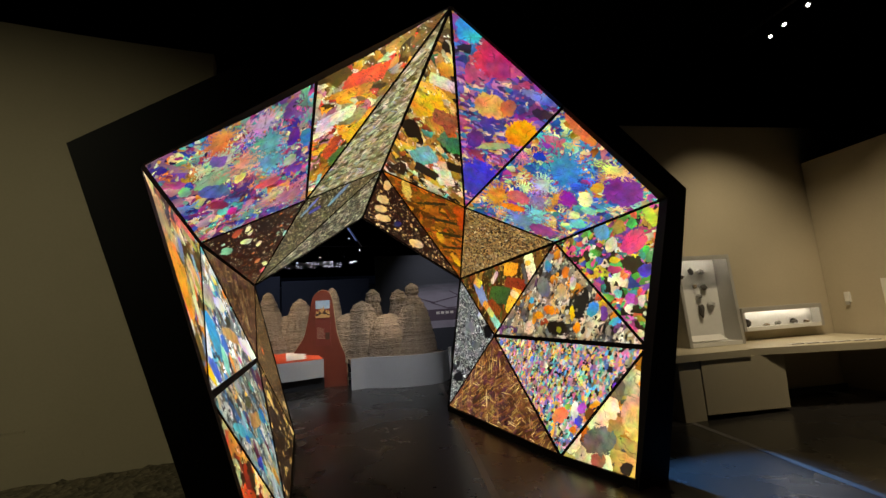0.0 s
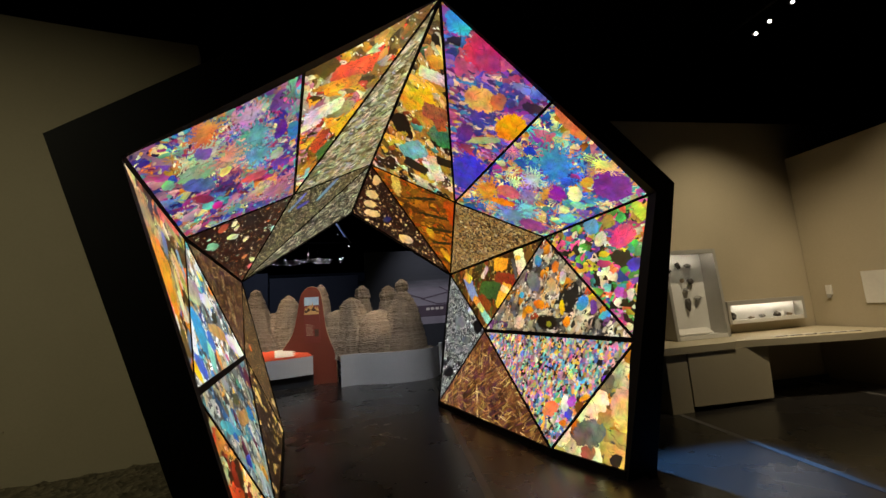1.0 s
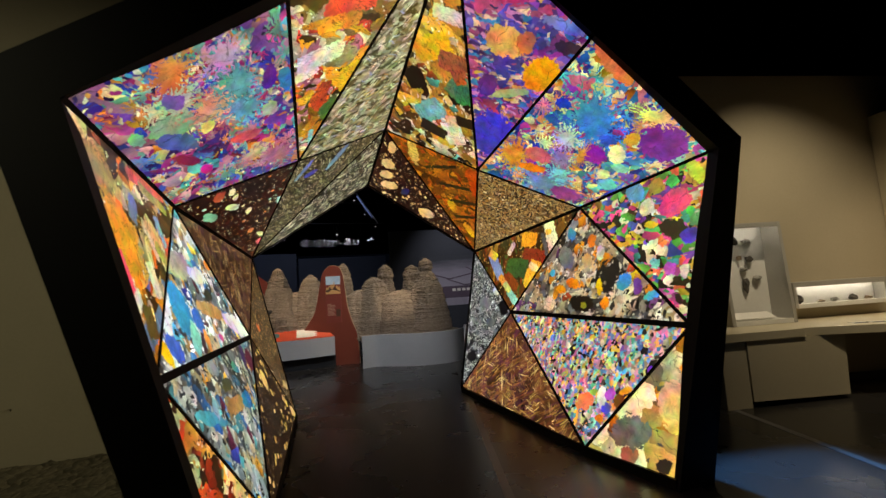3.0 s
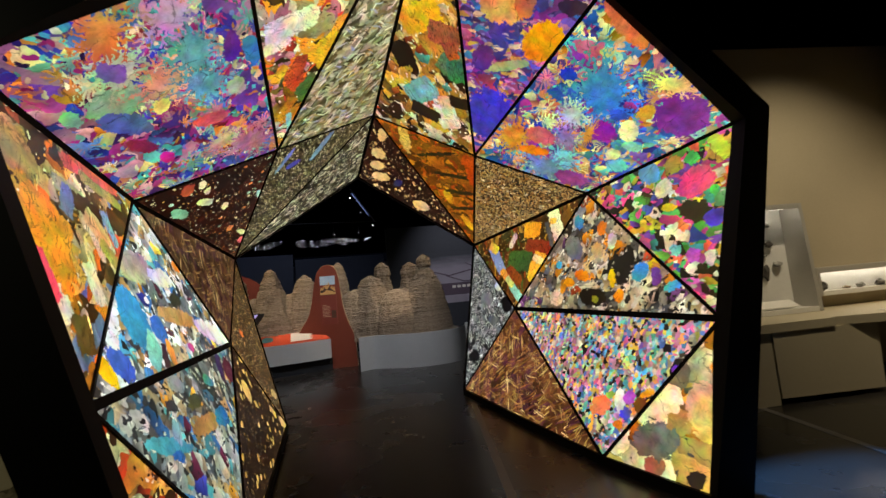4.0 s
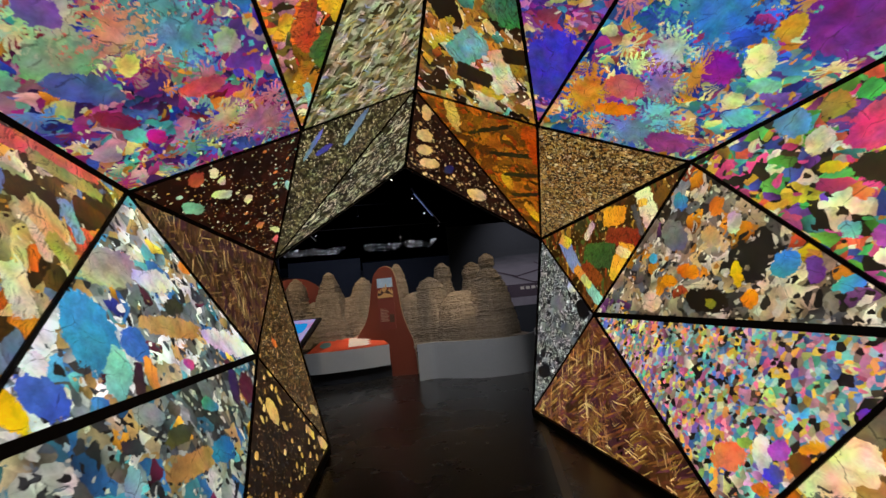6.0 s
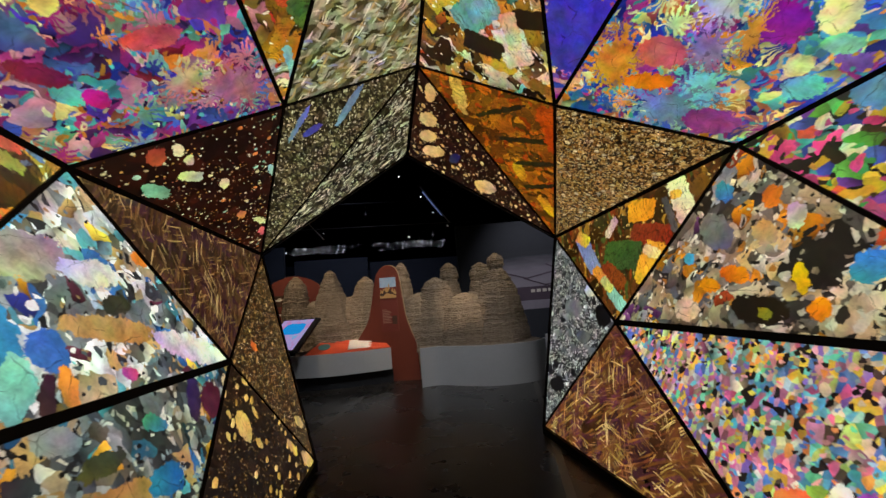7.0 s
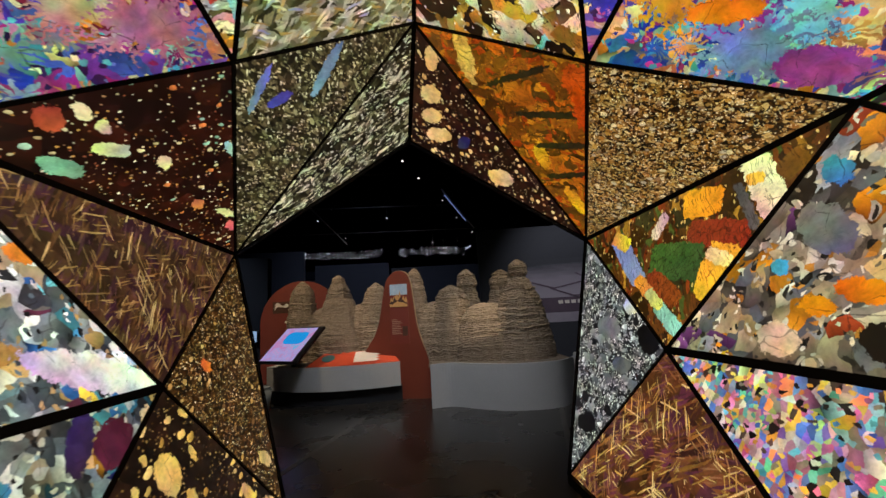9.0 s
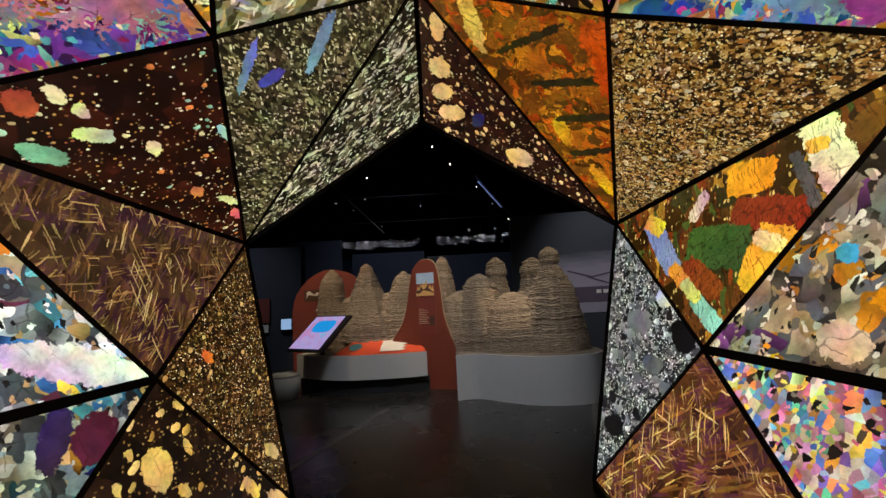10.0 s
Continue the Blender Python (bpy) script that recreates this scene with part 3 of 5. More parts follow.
slice_panel("RMW", 1, "pink, green and cream mineral slice", [
    ("all", 1, 7, 1.6, 35, "d8447a 4ca850 d8d0b0 4080b8 c89838 7a48a8 2c280e 90783c d86c4c 1c1a10 3a3018 68a060 d8c038"),
    ("patch", 0.46, 13, 1.5, 35, "d8bc34 7440a8 48a090 28240e d86040 5ca840 c0549a d8ccb0 3c50a0 181610", 3.0),
    ("some", 0.2, 34, 1.4, 35, "d8d0b0 48a058 c84880 302818 c89838 1c1a10"),
], [
    (0.35, 0.39, 0.163, 0.142, -171, "e0487c"),
    (0.64, 0.33, 0.096, 0.093, 78, "d8d0b8"),
    (0.36, 0.15, 0.072, 0.064, 114, "40c050"),
    (0.21, 0.53, 0.053, 0.033, 97, "50c850"),
    (0.77, 0.11, 0.138, 0.093, 127, "5890c8"),
    (0.53, 0.13, 0.1, 0.082, 127, "b08838"),
    (0.38, 0.66, 0.163, 0.092, 146, "302c18"),
    (0.61, 0.54, 0.071, 0.04, 161, "e8d020"),
    (0.5, 0.75, 0.062, 0.04, 117, "e88040"),
    (0.43, 1.04, 0.068, 0.056, 103, "c050c0"),
    (0.3, 1.1, 0.063, 0.044, 94, "d8d4b0"),
    (0.58, 0.96, 0.061, 0.046, 108, "70d0c0"),
    (0.13, 0.14, 0.164, 0.058, 114, "d8e040"),
    (0.23, 0.77, 0.088, 0.074, -168, "5040b8"),
], warp=0.05, crack=5)
slice_panel("MCW", 1, "grey, orange and blue mineral slice", [
    ("all", 1, 4.2, 1.3, 10, "68686c a89070 8a7c70 c8b898 504c48 907c64 c0a070 2a2622 88888c"),
    ("patch", 0.5, 11, 1.3, 0, "7a7064 3c3836 c8b494 606064 d08420 a89078 504840 d8ccb4", 3.0),
    ("some", 0.13, 9, 1.2, 0, "d88418 e0b81c 4088b8 6a3c70 b84828"),
    ("some", 0.13, 24, 1.1, 0, "2a2622 d8ccb8 1a1816 b87c34"),
    ("some", 0.14, 50, 1.2, 0, "d8ccb8 2a2622 8a7c68"),
], [
    (0.18, 0.5, 0.078, 0.063, 58, "e07820"),
    (0.7, 0.65, 0.117, 0.06, 115, "e88010"),
    (0.87, 0.55, 0.089, 0.05, 119, "e88c10"),
    (0.77, 0.93, 0.196, 0.091, 125, "1c140c"),
    (0.47, 1.0, 0.093, 0.044, -125, "f0c810"),
    (0.54, 1.19, 0.065, 0.058, 42, "f09010"),
    (1.13, 0.52, 0.114, 0.089, 116, "d8b898"),
    (0.56, 0.31, 0.173, 0.106, -96, "707074"),
    (0.31, 0.15, 0.096, 0.064, 81, "3a88b0"),
    (0.84, 0.26, 0.061, 0.042, 102, "48a8d8"),
    (0.38, 0.63, 0.1, 0.072, 75, "c8a070"),
    (0.76, 0.98, 0.042, 0.038, 101, "8a8020"),
    (0.2, 0.72, 0.082, 0.056, 55, "d8d0c0"),
    (0.23, 1.22, 0.102, 0.085, 172, "3a90d0"),
    (0.16, 1.38, 0.095, 0.05, -126, "6a3890"),
    (0.11, 1.57, 0.093, 0.042, 148, "48a0d8"),
], warp=0.055, crack=6, tint=0.2, ragged=0.9, fold=0.2)
slice_panel("MCQ", 1, "brown mineral slice with gold, red and green crystals", [
    ("all", 1, 5, 1.6, 50, "5c3414 70401c 3c3a1c 44280c 7c5a1c 382408 643810"),
    ("patch", 0.5, 26, 3.2, 60, "4a3010 7c3412 a87828 445020 342010 6c3c14", 5.5),
    ("spots", 0.25, 50, 2, 50, "c8a860 1c0e04", 0.25),
], [
    (0.92, 0.24, 0.261, 0.108, -120, "8a3018", "net"),
    (1.25, 0.4, 0.27, 0.151, -123, "3c5a28", "net"),
    (1.46, 0.35, 0.201, 0.083, -98, "8a4018", "net"),
    (0.67, 0.19, 0.191, 0.035, 116, "504a4c"),
    (0.53, 0.15, 0.264, 0.102, 115, "e8e0b0"),
    (0.52, 0.25, 0.063, 0.042, -126, "e8b840"),
    (0.81, 0.5, 0.179, 0.113, -127, "e89a20"),
    (1.11, 0.05, 0.215, 0.148, 161, "f0b030"),
    (1.02, 0.12, 0.118, 0.051, -106, "f8d890"),
    (0.36, 0.1, 0.091, 0.074, -167, "6c4818"),
    (1.54, 0.85, 0.294, 0.092, 100, "7888b8"),
    (1.48, 1.04, 0.131, 0.07, 78, "d8b040"),
    (1.58, 0.52, 0.129, 0.059, 91, "d88838"),
    (1.59, 0.14, 0.192, 0.064, 90, "88c8b4"),
    (1.58, 0.36, 0.114, 0.05, 88, "c8c870"),
    (1.14, 0.73, 0.118, 0.054, 173, "d0b0a8"),
], warp=0.04, tint=0.12, ragged=0.45, cleave=60, crack=7, shade=0.5, gain=1.25, square=0.7)
slice_panel("QCK", 1, "grey and silver speckled mineral slice", [
    ("all", 1, 34, 1.2, 0, "24282e 5c6066 16181c 90949a 3c4046 1c1e22"),
    ("spots", 0.4, 60, 1, 0, "d8dce0 b0b4b8 e8ecf0 60646a", 0.28),
    ("spots", 0.3, 105, 1.3, 30, "f4f6f8 e8ecf0 121418", 0.3),
    ("spots", 0.5, 9, 1.3, 20, "0e1014 1c1e22 5c6068 44484e 84888e 14161a", 0.3),
    ("spots", 0.16, 16, 1.3, 60, "c8ccd2 888c94 121418", 0.3),
], [
    (1.05, 0.01, 0.117, 0.071, 148, "d8d8dc"),
    (1.37, 0.08, 0.129, 0.098, 175, "0c0c10"),
    (1.34, 1.12, 0.135, 0.078, 131, "101014"),
    (0.94, 0.35, 0.164, 0.092, 143, "70747c"),
    (1.3, 0.43, 0.116, 0.065, 139, "5a5e66"),
], warp=0.025, tint=0.15, ragged=0.7, crack=0)
slice_panel("CKD", 1, "brown mineral slice with golden needles", [
    ("all", 1, 9, 1.5, 0, "4a2a14 5a341e 40201a 5a2838 643a20"),
    ("patch", 0.5, 5, 1.3, 0, "5c2c34 48242c 6a3c24 54301c", 3.0),
    ("some", 0.3, 60, 9, 20, "8a5828 6c3c24 7a4a2c 5a2c38"),
    ("spots", 0.95, 66, 16, 35, "a07048 8a5c40 6c4420 643844", 0.3, 2.6),
    ("spots", 0.95, 66, 16, 112, "986444 b08858 5e3a20 6c4028", 0.3, 2.8),
    ("spots", 0.9, 70, 15, 75, "b89468 7a5028 8c5a34", 0.3, 2.4),
    ("spots", 0.9, 70, 16, -10, "a88040 6a4420", 0.3, 3.0),
    ("spots", 0.85, 46, 18, 58, "d8b478 b08c48 8a6830", 0.26, 2.6),
    ("spots", 0.8, 48, 18, 12, "c09c54 9a7638 d8b070", 0.26, 2.8),
    ("spots", 0.8, 46, 18, 125, "c89850 8a5c40 e0c080", 0.26, 2.6),
    ("spots", 0.4, 34, 22, 48, "e0bc74 c89c50", 0.2, 2.2),
], [], warp=0.012, tint=0.15, crack=0)
slice_panel("CWD", 1, "fine rainbow-coloured mineral slice", [
    ("all", 1, 30, 1.5, 80, "d86a94 58a0d0 e8c858 8868b8 68b8a0 e89058 d8d4c8 241e20 5478c0 c8d080 b07088 70c0c8 d898c0 9a8878 e0b048 6888c8 d0b8a0 504038 98b8c8 e8a0b0"),
    ("patch", 0.62, 14, 1.2, 60, "d86a94 58a0d0 e8c858 8868b8 68b8a0 e89058 d8d4c8 241e20 5478c0 c8d080 b07088 70c0c8 d898c0 9a8878 e0b048 6888c8 d0b8a0 504038 98b8c8 e8a0b0", 3.0),
    ("some", 0.2, 48, 1.3, 0, "d86a94 58a0d0 e8c858 8868b8 68b8a0 e89058 d8d4c8 241e20 5478c0 c8d080 b07088 70c0c8 d898c0 9a8878 e0b048 6888c8 d0b8a0 504038 98b8c8 e8a0b0"),
    ("some", 0.05, 34, 1.2, 40, "141012 1c181a 241e20"),
], [
    (1.68, 0.85, 0.125, 0.084, 148, "f07850"),
    (1.88, 0.76, 0.105, 0.056, -98, "e8e8e0"),
    (1.97, 0.72, 0.067, 0.054, 144, "b850d8"),
    (1.96, 0.85, 0.06, 0.045, 141, "5a50d8"),
    (2.08, 0.75, 0.067, 0.055, 141, "6a4018"),
    (2.13, 0.65, 0.075, 0.029, 150, "e8a020"),
    (1.9, 0.96, 0.058, 0.032, 162, "e08020"),
    (1.77, 0.74, 0.046, 0.035, 158, "90c058"),
    (2.35, 0.42, 0.04, 0.033, 116, "7030b0"),
], warp=0.018, ragged=0.9, crack=0)
slice_panel("WDB", 1, "cream and orange mineral slice", [
    ("all", 1, 4, 1.8, 70, "e0c070 e8d8a8 d8ac58 d0c098 d88c20 706850 e8d4a0"),
    ("patch", 0.58, 10, 1.5, 50, "d87c10 c8a050 7a7260 e0d4b0 e8a030", 2.6),
    ("spots", 0.08, 30, 1.6, 50, "4a4438 e8a838", 0.3),
], [
    (1.18, 0.32, 0.097, 0.068, 148, "a86048"),
    (1.04, 0.21, 0.19, 0.134, 141, "6a665c"),
    (0.59, 0.33, 0.199, 0.134, -141, "e8c878"),
    (0.23, 0.18, 0.146, 0.061, -154, "e89020"),
    (0.99, 0.57, 0.068, 0.056, 146, "2a2018"),
    (1.15, 0.53, 0.061, 0.044, 148, "2a2018"),
], warp=0.08, crack=5)
slice_panel("TSA", -1, "orange, yellow and cream mineral slice", [
    ("all", 1, 4, 2.6, 40, "d89428 5c461a e8e0c0 e0b448 7c5c20 e06020 b88840 a89868"),
    ("patch", 0.5, 16, 2.4, 40, "e0d8b0 3c2c10 e0a028 d04030 907434 c88090 6a5a30", 3.5),
    ("spots", 0.2, 44, 2, 40, "f0e8d0 2c1e0c", 0.25),
], [
    (0.92, 0.39, 0.293, 0.128, 170, "f05a38"),
    (1.04, 0.52, 0.23, 0.081, 164, "f0a030"),
    (1.25, 0.79, 0.257, 0.112, 175, "f0e8d0"),
    (0.94, 1.28, 0.209, 0.174, 114, "f0b828"),
    (1.18, 1.65, 0.257, 0.136, 104, "5a7438", "net"),
    (1.31, 1.36, 0.158, 0.097, 100, "c85028", "net"),
    (1.24, 0.17, 0.144, 0.116, 119, "5a4418"),
    (1.03, 1.2, 0.126, 0.088, -160, "f0b828"),
    (1.44, 1.21, 0.106, 0.057, -134, "f0a030"),
    (1.27, 1.27, 0.158, 0.08, -118, "b84828", "net"),
    (1.22, 1.53, 0.1, 0.089, -160, "487038", "net"),
    (1.4, 0.91, 0.122, 0.055, 175, "e0e0d8"),
    (1.47, 1.99, 0.249, 0.033, -98, "90c8d8"),
], warp=0.07, cleave=40, crack=7, ragged=0.45, square=0.8)
slice_panel("SAMR", -1, "violet, blue and pink mineral slice", [
    ("all", 1, 6, 1.4, 20, "5c3490 a86c90 3c50a8 709888 c87c58 7848a0 a88098 4868b0 8a5a78"),
    ("patch", 0.47, 12, 1.4, 20, "4430a0 d8cc88 b04088 48a8b8 d08030 2838a0 882470 c8989c 68a890 40205c 7a2038", 3.2),
    ("rosette", 0.55, 4.5, 1.2, 20, "c8c098 5878b0 b87088 70a8a0 482c80 c88858 8898a8", 13),
    ("rosette", 0.22, 9, 1.2, 0, "d8c8a8 902470 3848a0 c88040", 9),
    ("within", 0.14, 30, 1.4, 10, "c8b8a0 b890a0 48a0b0 a83078 3038a0 6a5090"),
    ("some", 0.15, 44, 1.4, 10, "d8d0a8 50a8b0 902470 c08038 281848 5a68b0"),
], [
    (0.73, 0.97, 0.171, 0.124, 100, "7c9c80"),
    (0.75, 0.65, 0.2, 0.14, 118, "d89880", "ray"),
    (0.9, 0.45, 0.18, 0.13, 144, "5a90b0", "ray"),
    (0.5, 0.88, 0.16, 0.13, 20, "a8c0a0", "ray"),
    (0.62, 0.45, 0.16, 0.13, 0, "5a98a8", "ray"),
    (0.28, 0.85, 0.15, 0.1, 30, "c87848", "ray"),
    (0.32, 0.5, 0.13, 0.1, 60, "b890b8", "ray"),
    (1.09, 0.24, 0.097, 0.077, 162, "a8b0a0"),
    (0.72, 0.2, 0.126, 0.065, -169, "5a2090"),
    (0.93, 1.0, 0.192, 0.084, 143, "4a5a9c"),
    (0.92, 0.77, 0.065, 0.056, 0, "e0e078"),
    (1.35, 0.99, 0.085, 0.054, 170, "58c0c8"),
    (1.44, 0.91, 0.078, 0.047, 179, "c0208c"),
    (1.19, 1.01, 0.137, 0.055, 150, "7a2048"),
    (1.85, 0.25, 0.24, 0.14, 133, "a86a88", "ray"),
    (1.62, 0.5, 0.12, 0.09, 70, "c8a888", "ray"),
    (0.69, 1.22, 0.072, 0.047, 175, "78b890"),
    (0.51, 0.91, 0.093, 0.063, 159, "7058a0"),
    (0.84, 0.06, 0.149, 0.069, 172, "3070b8"),
    (1.29, 0.5, 0.153, 0.066, 109, "c85060"),
], warp=0.06, crack=6)
slice_panel("TAE", -1, "pale grey-green streaked mineral slice", [
    ("all", 1, 30, 2.0, 55, "98947a 5c583c b8b498 38361f 847a50 a4a088 76785c"),
    ("spots", 0.6, 40, 6.5, 15, "c8c4a8 d8d4bc 403e2a a89460", 0.34),
    ("spots", 0.6, 40, 6.5, 95, "b8b494 2c2a1c c8c8b0 8890a8 947c48", 0.32),
    ("spots", 0.45, 34, 8, 50, "e0dcc4 a0a4b0 2c2a1c b09858", 0.3, 3.0),
], [], warp=0.04, tint=0.3, crack=0)
slice_panel("EAQ", -1, "dark grey-brown speckled mineral slice", [
    ("all", 1, 34, 1.8, 60, "2c2818 3c3622 1c1810 5a5238 302a1c"),
    ("spots", 0.6, 60, 2.4, 40, "807858 a89e78 18140c b8b090", 0.3),
    ("spots", 0.4, 70, 3, 95, "c8c0a0 6a6246 14120a", 0.28),
    ("spots", 0.16, 26, 2.6, 70, "6a6246 8c8460 14120a", 0.3),
], [
    (1.28, 0.24, 0.199, 0.032, -121, "6a80b8"),
    (1.14, 0.36, 0.099, 0.048, -162, "4a48a8"),
    (0.77, 0.22, 0.23, 0.049, -121, "6e8cac"),
], warp=0.02, tint=0.15, ragged=0.4, crack=0)
slice_panel("EQP", -1, "grey streaked mineral slice", [
    ("all", 1, 34, 2.6, 15, "3a3626 18160e 605c46 0e0c08 2c281c"),
    ("spots", 0.65, 46, 3.2, 18, "a8a488 c0bca0 86826a d0ccb4 14120c", 0.32),
    ("spots", 0.4, 22, 3.4, 22, "b8b49a 0e0c08 c8c4a8 14120c", 0.32),
    ("spots", 0.4, 80, 2.4, 10, "d8d4bc 0e0c08", 0.3),
], [], warp=0.05, tint=0.2, crack=0)
slice_panel("AMQ", -1, "dark red-brown mineral slice with scattered pale grains", [
    ("all", 1, 9, 1.2, 0, "240c06 2c1008 1e0a08 32120a"),
    ("spots", 0.2, 46, 1.2, 0, "c8b890 a07858 d8d0b0 b88848 804830", 0.2),
    ("spots", 0.1, 20, 1.4, 20, "e0d4a0 c87840 90b8a0 d8c088", 0.22),
], [
    (0.95, 0.12, 0.08, 0.061, 92, "a84830"),
    (0.81, 0.12, 0.069, 0.038, 99, "e8e0b0"),
    (0.75, 0.24, 0.053, 0.035, 96, "e8e0b0"),
    (0.76, 0.41, 0.106, 0.05, 144, "c8d8a0"),
    (1.01, 0.44, 0.119, 0.058, 128, "7ab890"),
    (0.52, 0.62, 0.06, 0.041, 93, "e8d8a0"),
    (0.19, 1.53, 0.074, 0.037, 101, "e86a70"),
    (0.4, 1.12, 0.066, 0.04, 107, "e08050"),
    (0.21, 1.34, 0.11, 0.032, 128, "d8e098"),
    (0.09, 0.68, 0.097, 0.031, 110, "a0c8c0"),
], warp=0.018, tint=0.15, ragged=0.7, crack=0)
slice_panel("RMW", -1, "orange, golden and blue mineral slice", [
    ("all", 1, 4.5, 1.9, 75, "e08828 d8ac48 e8d8b0 6a5228 d86038 98804c c89838 3c2c14"),
    ("patch", 0.52, 15, 2, 60, "5a4420 e8cc80 6c84b0 e07020 3c2c10 a89868 c8a8a0", 3.0),
    ("spots", 0.2, 40, 1.6, 60, "f0e4c0 302010 e0a040", 0.28),
], [
    (1.0, 0.06, 0.37, 0.063, 173, "e06858"),
    (1.08, 0.14, 0.27, 0.046, -177, "a8a858"),
    (0.66, 0.31, 0.153, 0.059, -177, "a8a888"),
    (0.61, 0.39, 0.122, 0.063, 115, "6878b8"),
    (0.83, 0.36, 0.164, 0.072, -176, "3c2810"),
    (0.88, 0.48, 0.14, 0.089, -140, "e8c080"),
    (1.05, 0.42, 0.131, 0.045, -110, "88b8c8"),
    (1.2, 0.32, 0.128, 0.073, -170, "5a3818"),
    (0.45, 0.63, 0.086, 0.08, -146, "f08828"),
    (0.67, 0.87, 0.131, 0.069, -99, "e8dcc0"),
    (0.4, 0.94, 0.055, 0.048, 125, "f09030"),
    (0.44, 1.17, 0.113, 0.077, -89, "6a5428"),
    (0.95, 0.62, 0.106, 0.06, -137, "b8b058"),
    (0.34, 0.66, 0.232, 0.197, -63, "f0a030"),
    (0.24, 0.25, 0.169, 0.141, 166, "a88858"),
    (0.37, 0.7, 0.243, 0.14, -94, "f09c28"),
    (0.26, 0.9, 0.135, 0.057, -105, "f04c68"),
], warp=0.07, cleave=70, crack=7, ragged=0.45, square=0.8)
slice_panel("MCW", -1, "blue, silver and grey mineral slice", [
    ("all", 1, 5.5, 1.5, 65, "4890c8 c8ccd0 707880 98b4c8 e0e4e8 505860 b0a080 d0d8e0 58a8c0"),
    ("patch", 0.5, 12, 1.3, 60, "98a0a8 383a40 e0e4e8 b89860 3870b8 60b0c0 d8d4c8 6a665c f0f0f0 88a8b8", 2.8),
    ("some", 0.09, 11, 1.2, 0, "e0a030 3848b0 e07838 5c2c40 e8c848"),
    ("some", 0.1, 24, 1.1, 0, "24262c 3c4048 e8ecf0 4a5058"),
    ("some", 0.12, 50, 1.2, 0, "e8ecf0 1c1e22 b09068 607078"),
], [
    (0.29, 1.17, 0.229, 0.168, -154, "3a98d0"),
    (0.51, 1.24, 0.14, 0.089, -113, "80c8c0"),
    (0.26, 1.59, 0.131, 0.083, 175, "4060c8"),
    (0.17, 1.72, 0.108, 0.057, -174, "f0c010"),
    (0.15, 1.5, 0.065, 0.054, 148, "e8e8f0"),
    (0.74, 0.64, 0.337, 0.075, 138, "b89058"),
    (0.53, 1.01, 0.114, 0.098, 177, "3a70c8"),
    (1.33, 0.23, 0.416, 0.095, 148, "e0e0e4"),
    (0.18, 0.71, 0.256, 0.118, 123, "a8a498"),
    (0.49, 0.43, 0.146, 0.078, 126, "e0e0e4"),
    (0.65, 0.02, 0.098, 0.057, 133, "e08030"),
    (0.11, 1.88, 0.063, 0.036, 173, "2a2628"),
    (0.68, 0.49, 0.112, 0.06, 123, "38382e"),
    (0.44, 0.51, 0.157, 0.072, 145, "d8dce4"),
    (0.64, 1.19, 0.1, 0.042, -119, "3c2430"),
    (0.7, 1.09, 0.106, 0.047, -136, "e09040"),
    (0.94, 0.79, 0.061, 0.036, 142, "c04890"),
], warp=0.045, crack=6, tint=0.2, ragged=0.9, fold=0.2, gain=1.12)
slice_panel("MCQ", -1, "dim brown needle-textured mineral slice", [
    ("all", 1, 12, 1.5, 0, "342014 40281a 4a2e20 361c20 4e3422"),
    ("patch", 0.5, 5, 1.3, 0, "3c1e2c 34201a 46301e", 3.0),
    ("some", 0.3, 60, 9, 70, "54381f 42262a 64462c"),
    ("spots", 0.95, 66, 16, 55, "6c4a28 806038 563822 5a3a3c", 0.28, 2.6),
    ("spots", 0.95, 66, 16, 118, "745230 8a683c 4a2e20", 0.28, 2.8),
    ("spots", 0.9, 70, 15, 85, "98784c 5e4024 4c2e32", 0.28, 2.4),
    ("spots", 0.8, 48, 19, 25, "a8885c 806440 907448", 0.22, 2.8),
    ("spots", 0.8, 46, 19, 65, "b89868 8c6c48 c0a070", 0.24, 2.4),
    ("spots", 0.75, 48, 19, 125, "a08050 7a5c3c", 0.22, 2.8),
], [], warp=0.012, tint=0.15, crack=0)
slice_panel("QCK", -1, "dark golden-brown granular mineral slice", [
    ("all", 1, 40, 1.3, 0, "1c1006 301e0c 140c06 402810 241608"),
    ("spots", 0.5, 52, 1.2, 0, "74522a 5c3e1c 98764a 4c321c", 0.26),
    ("spots", 0.4, 90, 1.4, 40, "e0c080 a87c40 f0dcb0 180e06 6a4820", 0.3),
    ("spots", 0.2, 22, 1.3, 0, "a88048 c8a468 705030", 0.24),
], [
    (1.22, 0.25, 0.057, 0.042, -73, "e07830"),
    (1.41, 1.18, 0.093, 0.053, -78, "d8b878"),
], warp=0.012, tint=0.15, crack=0)
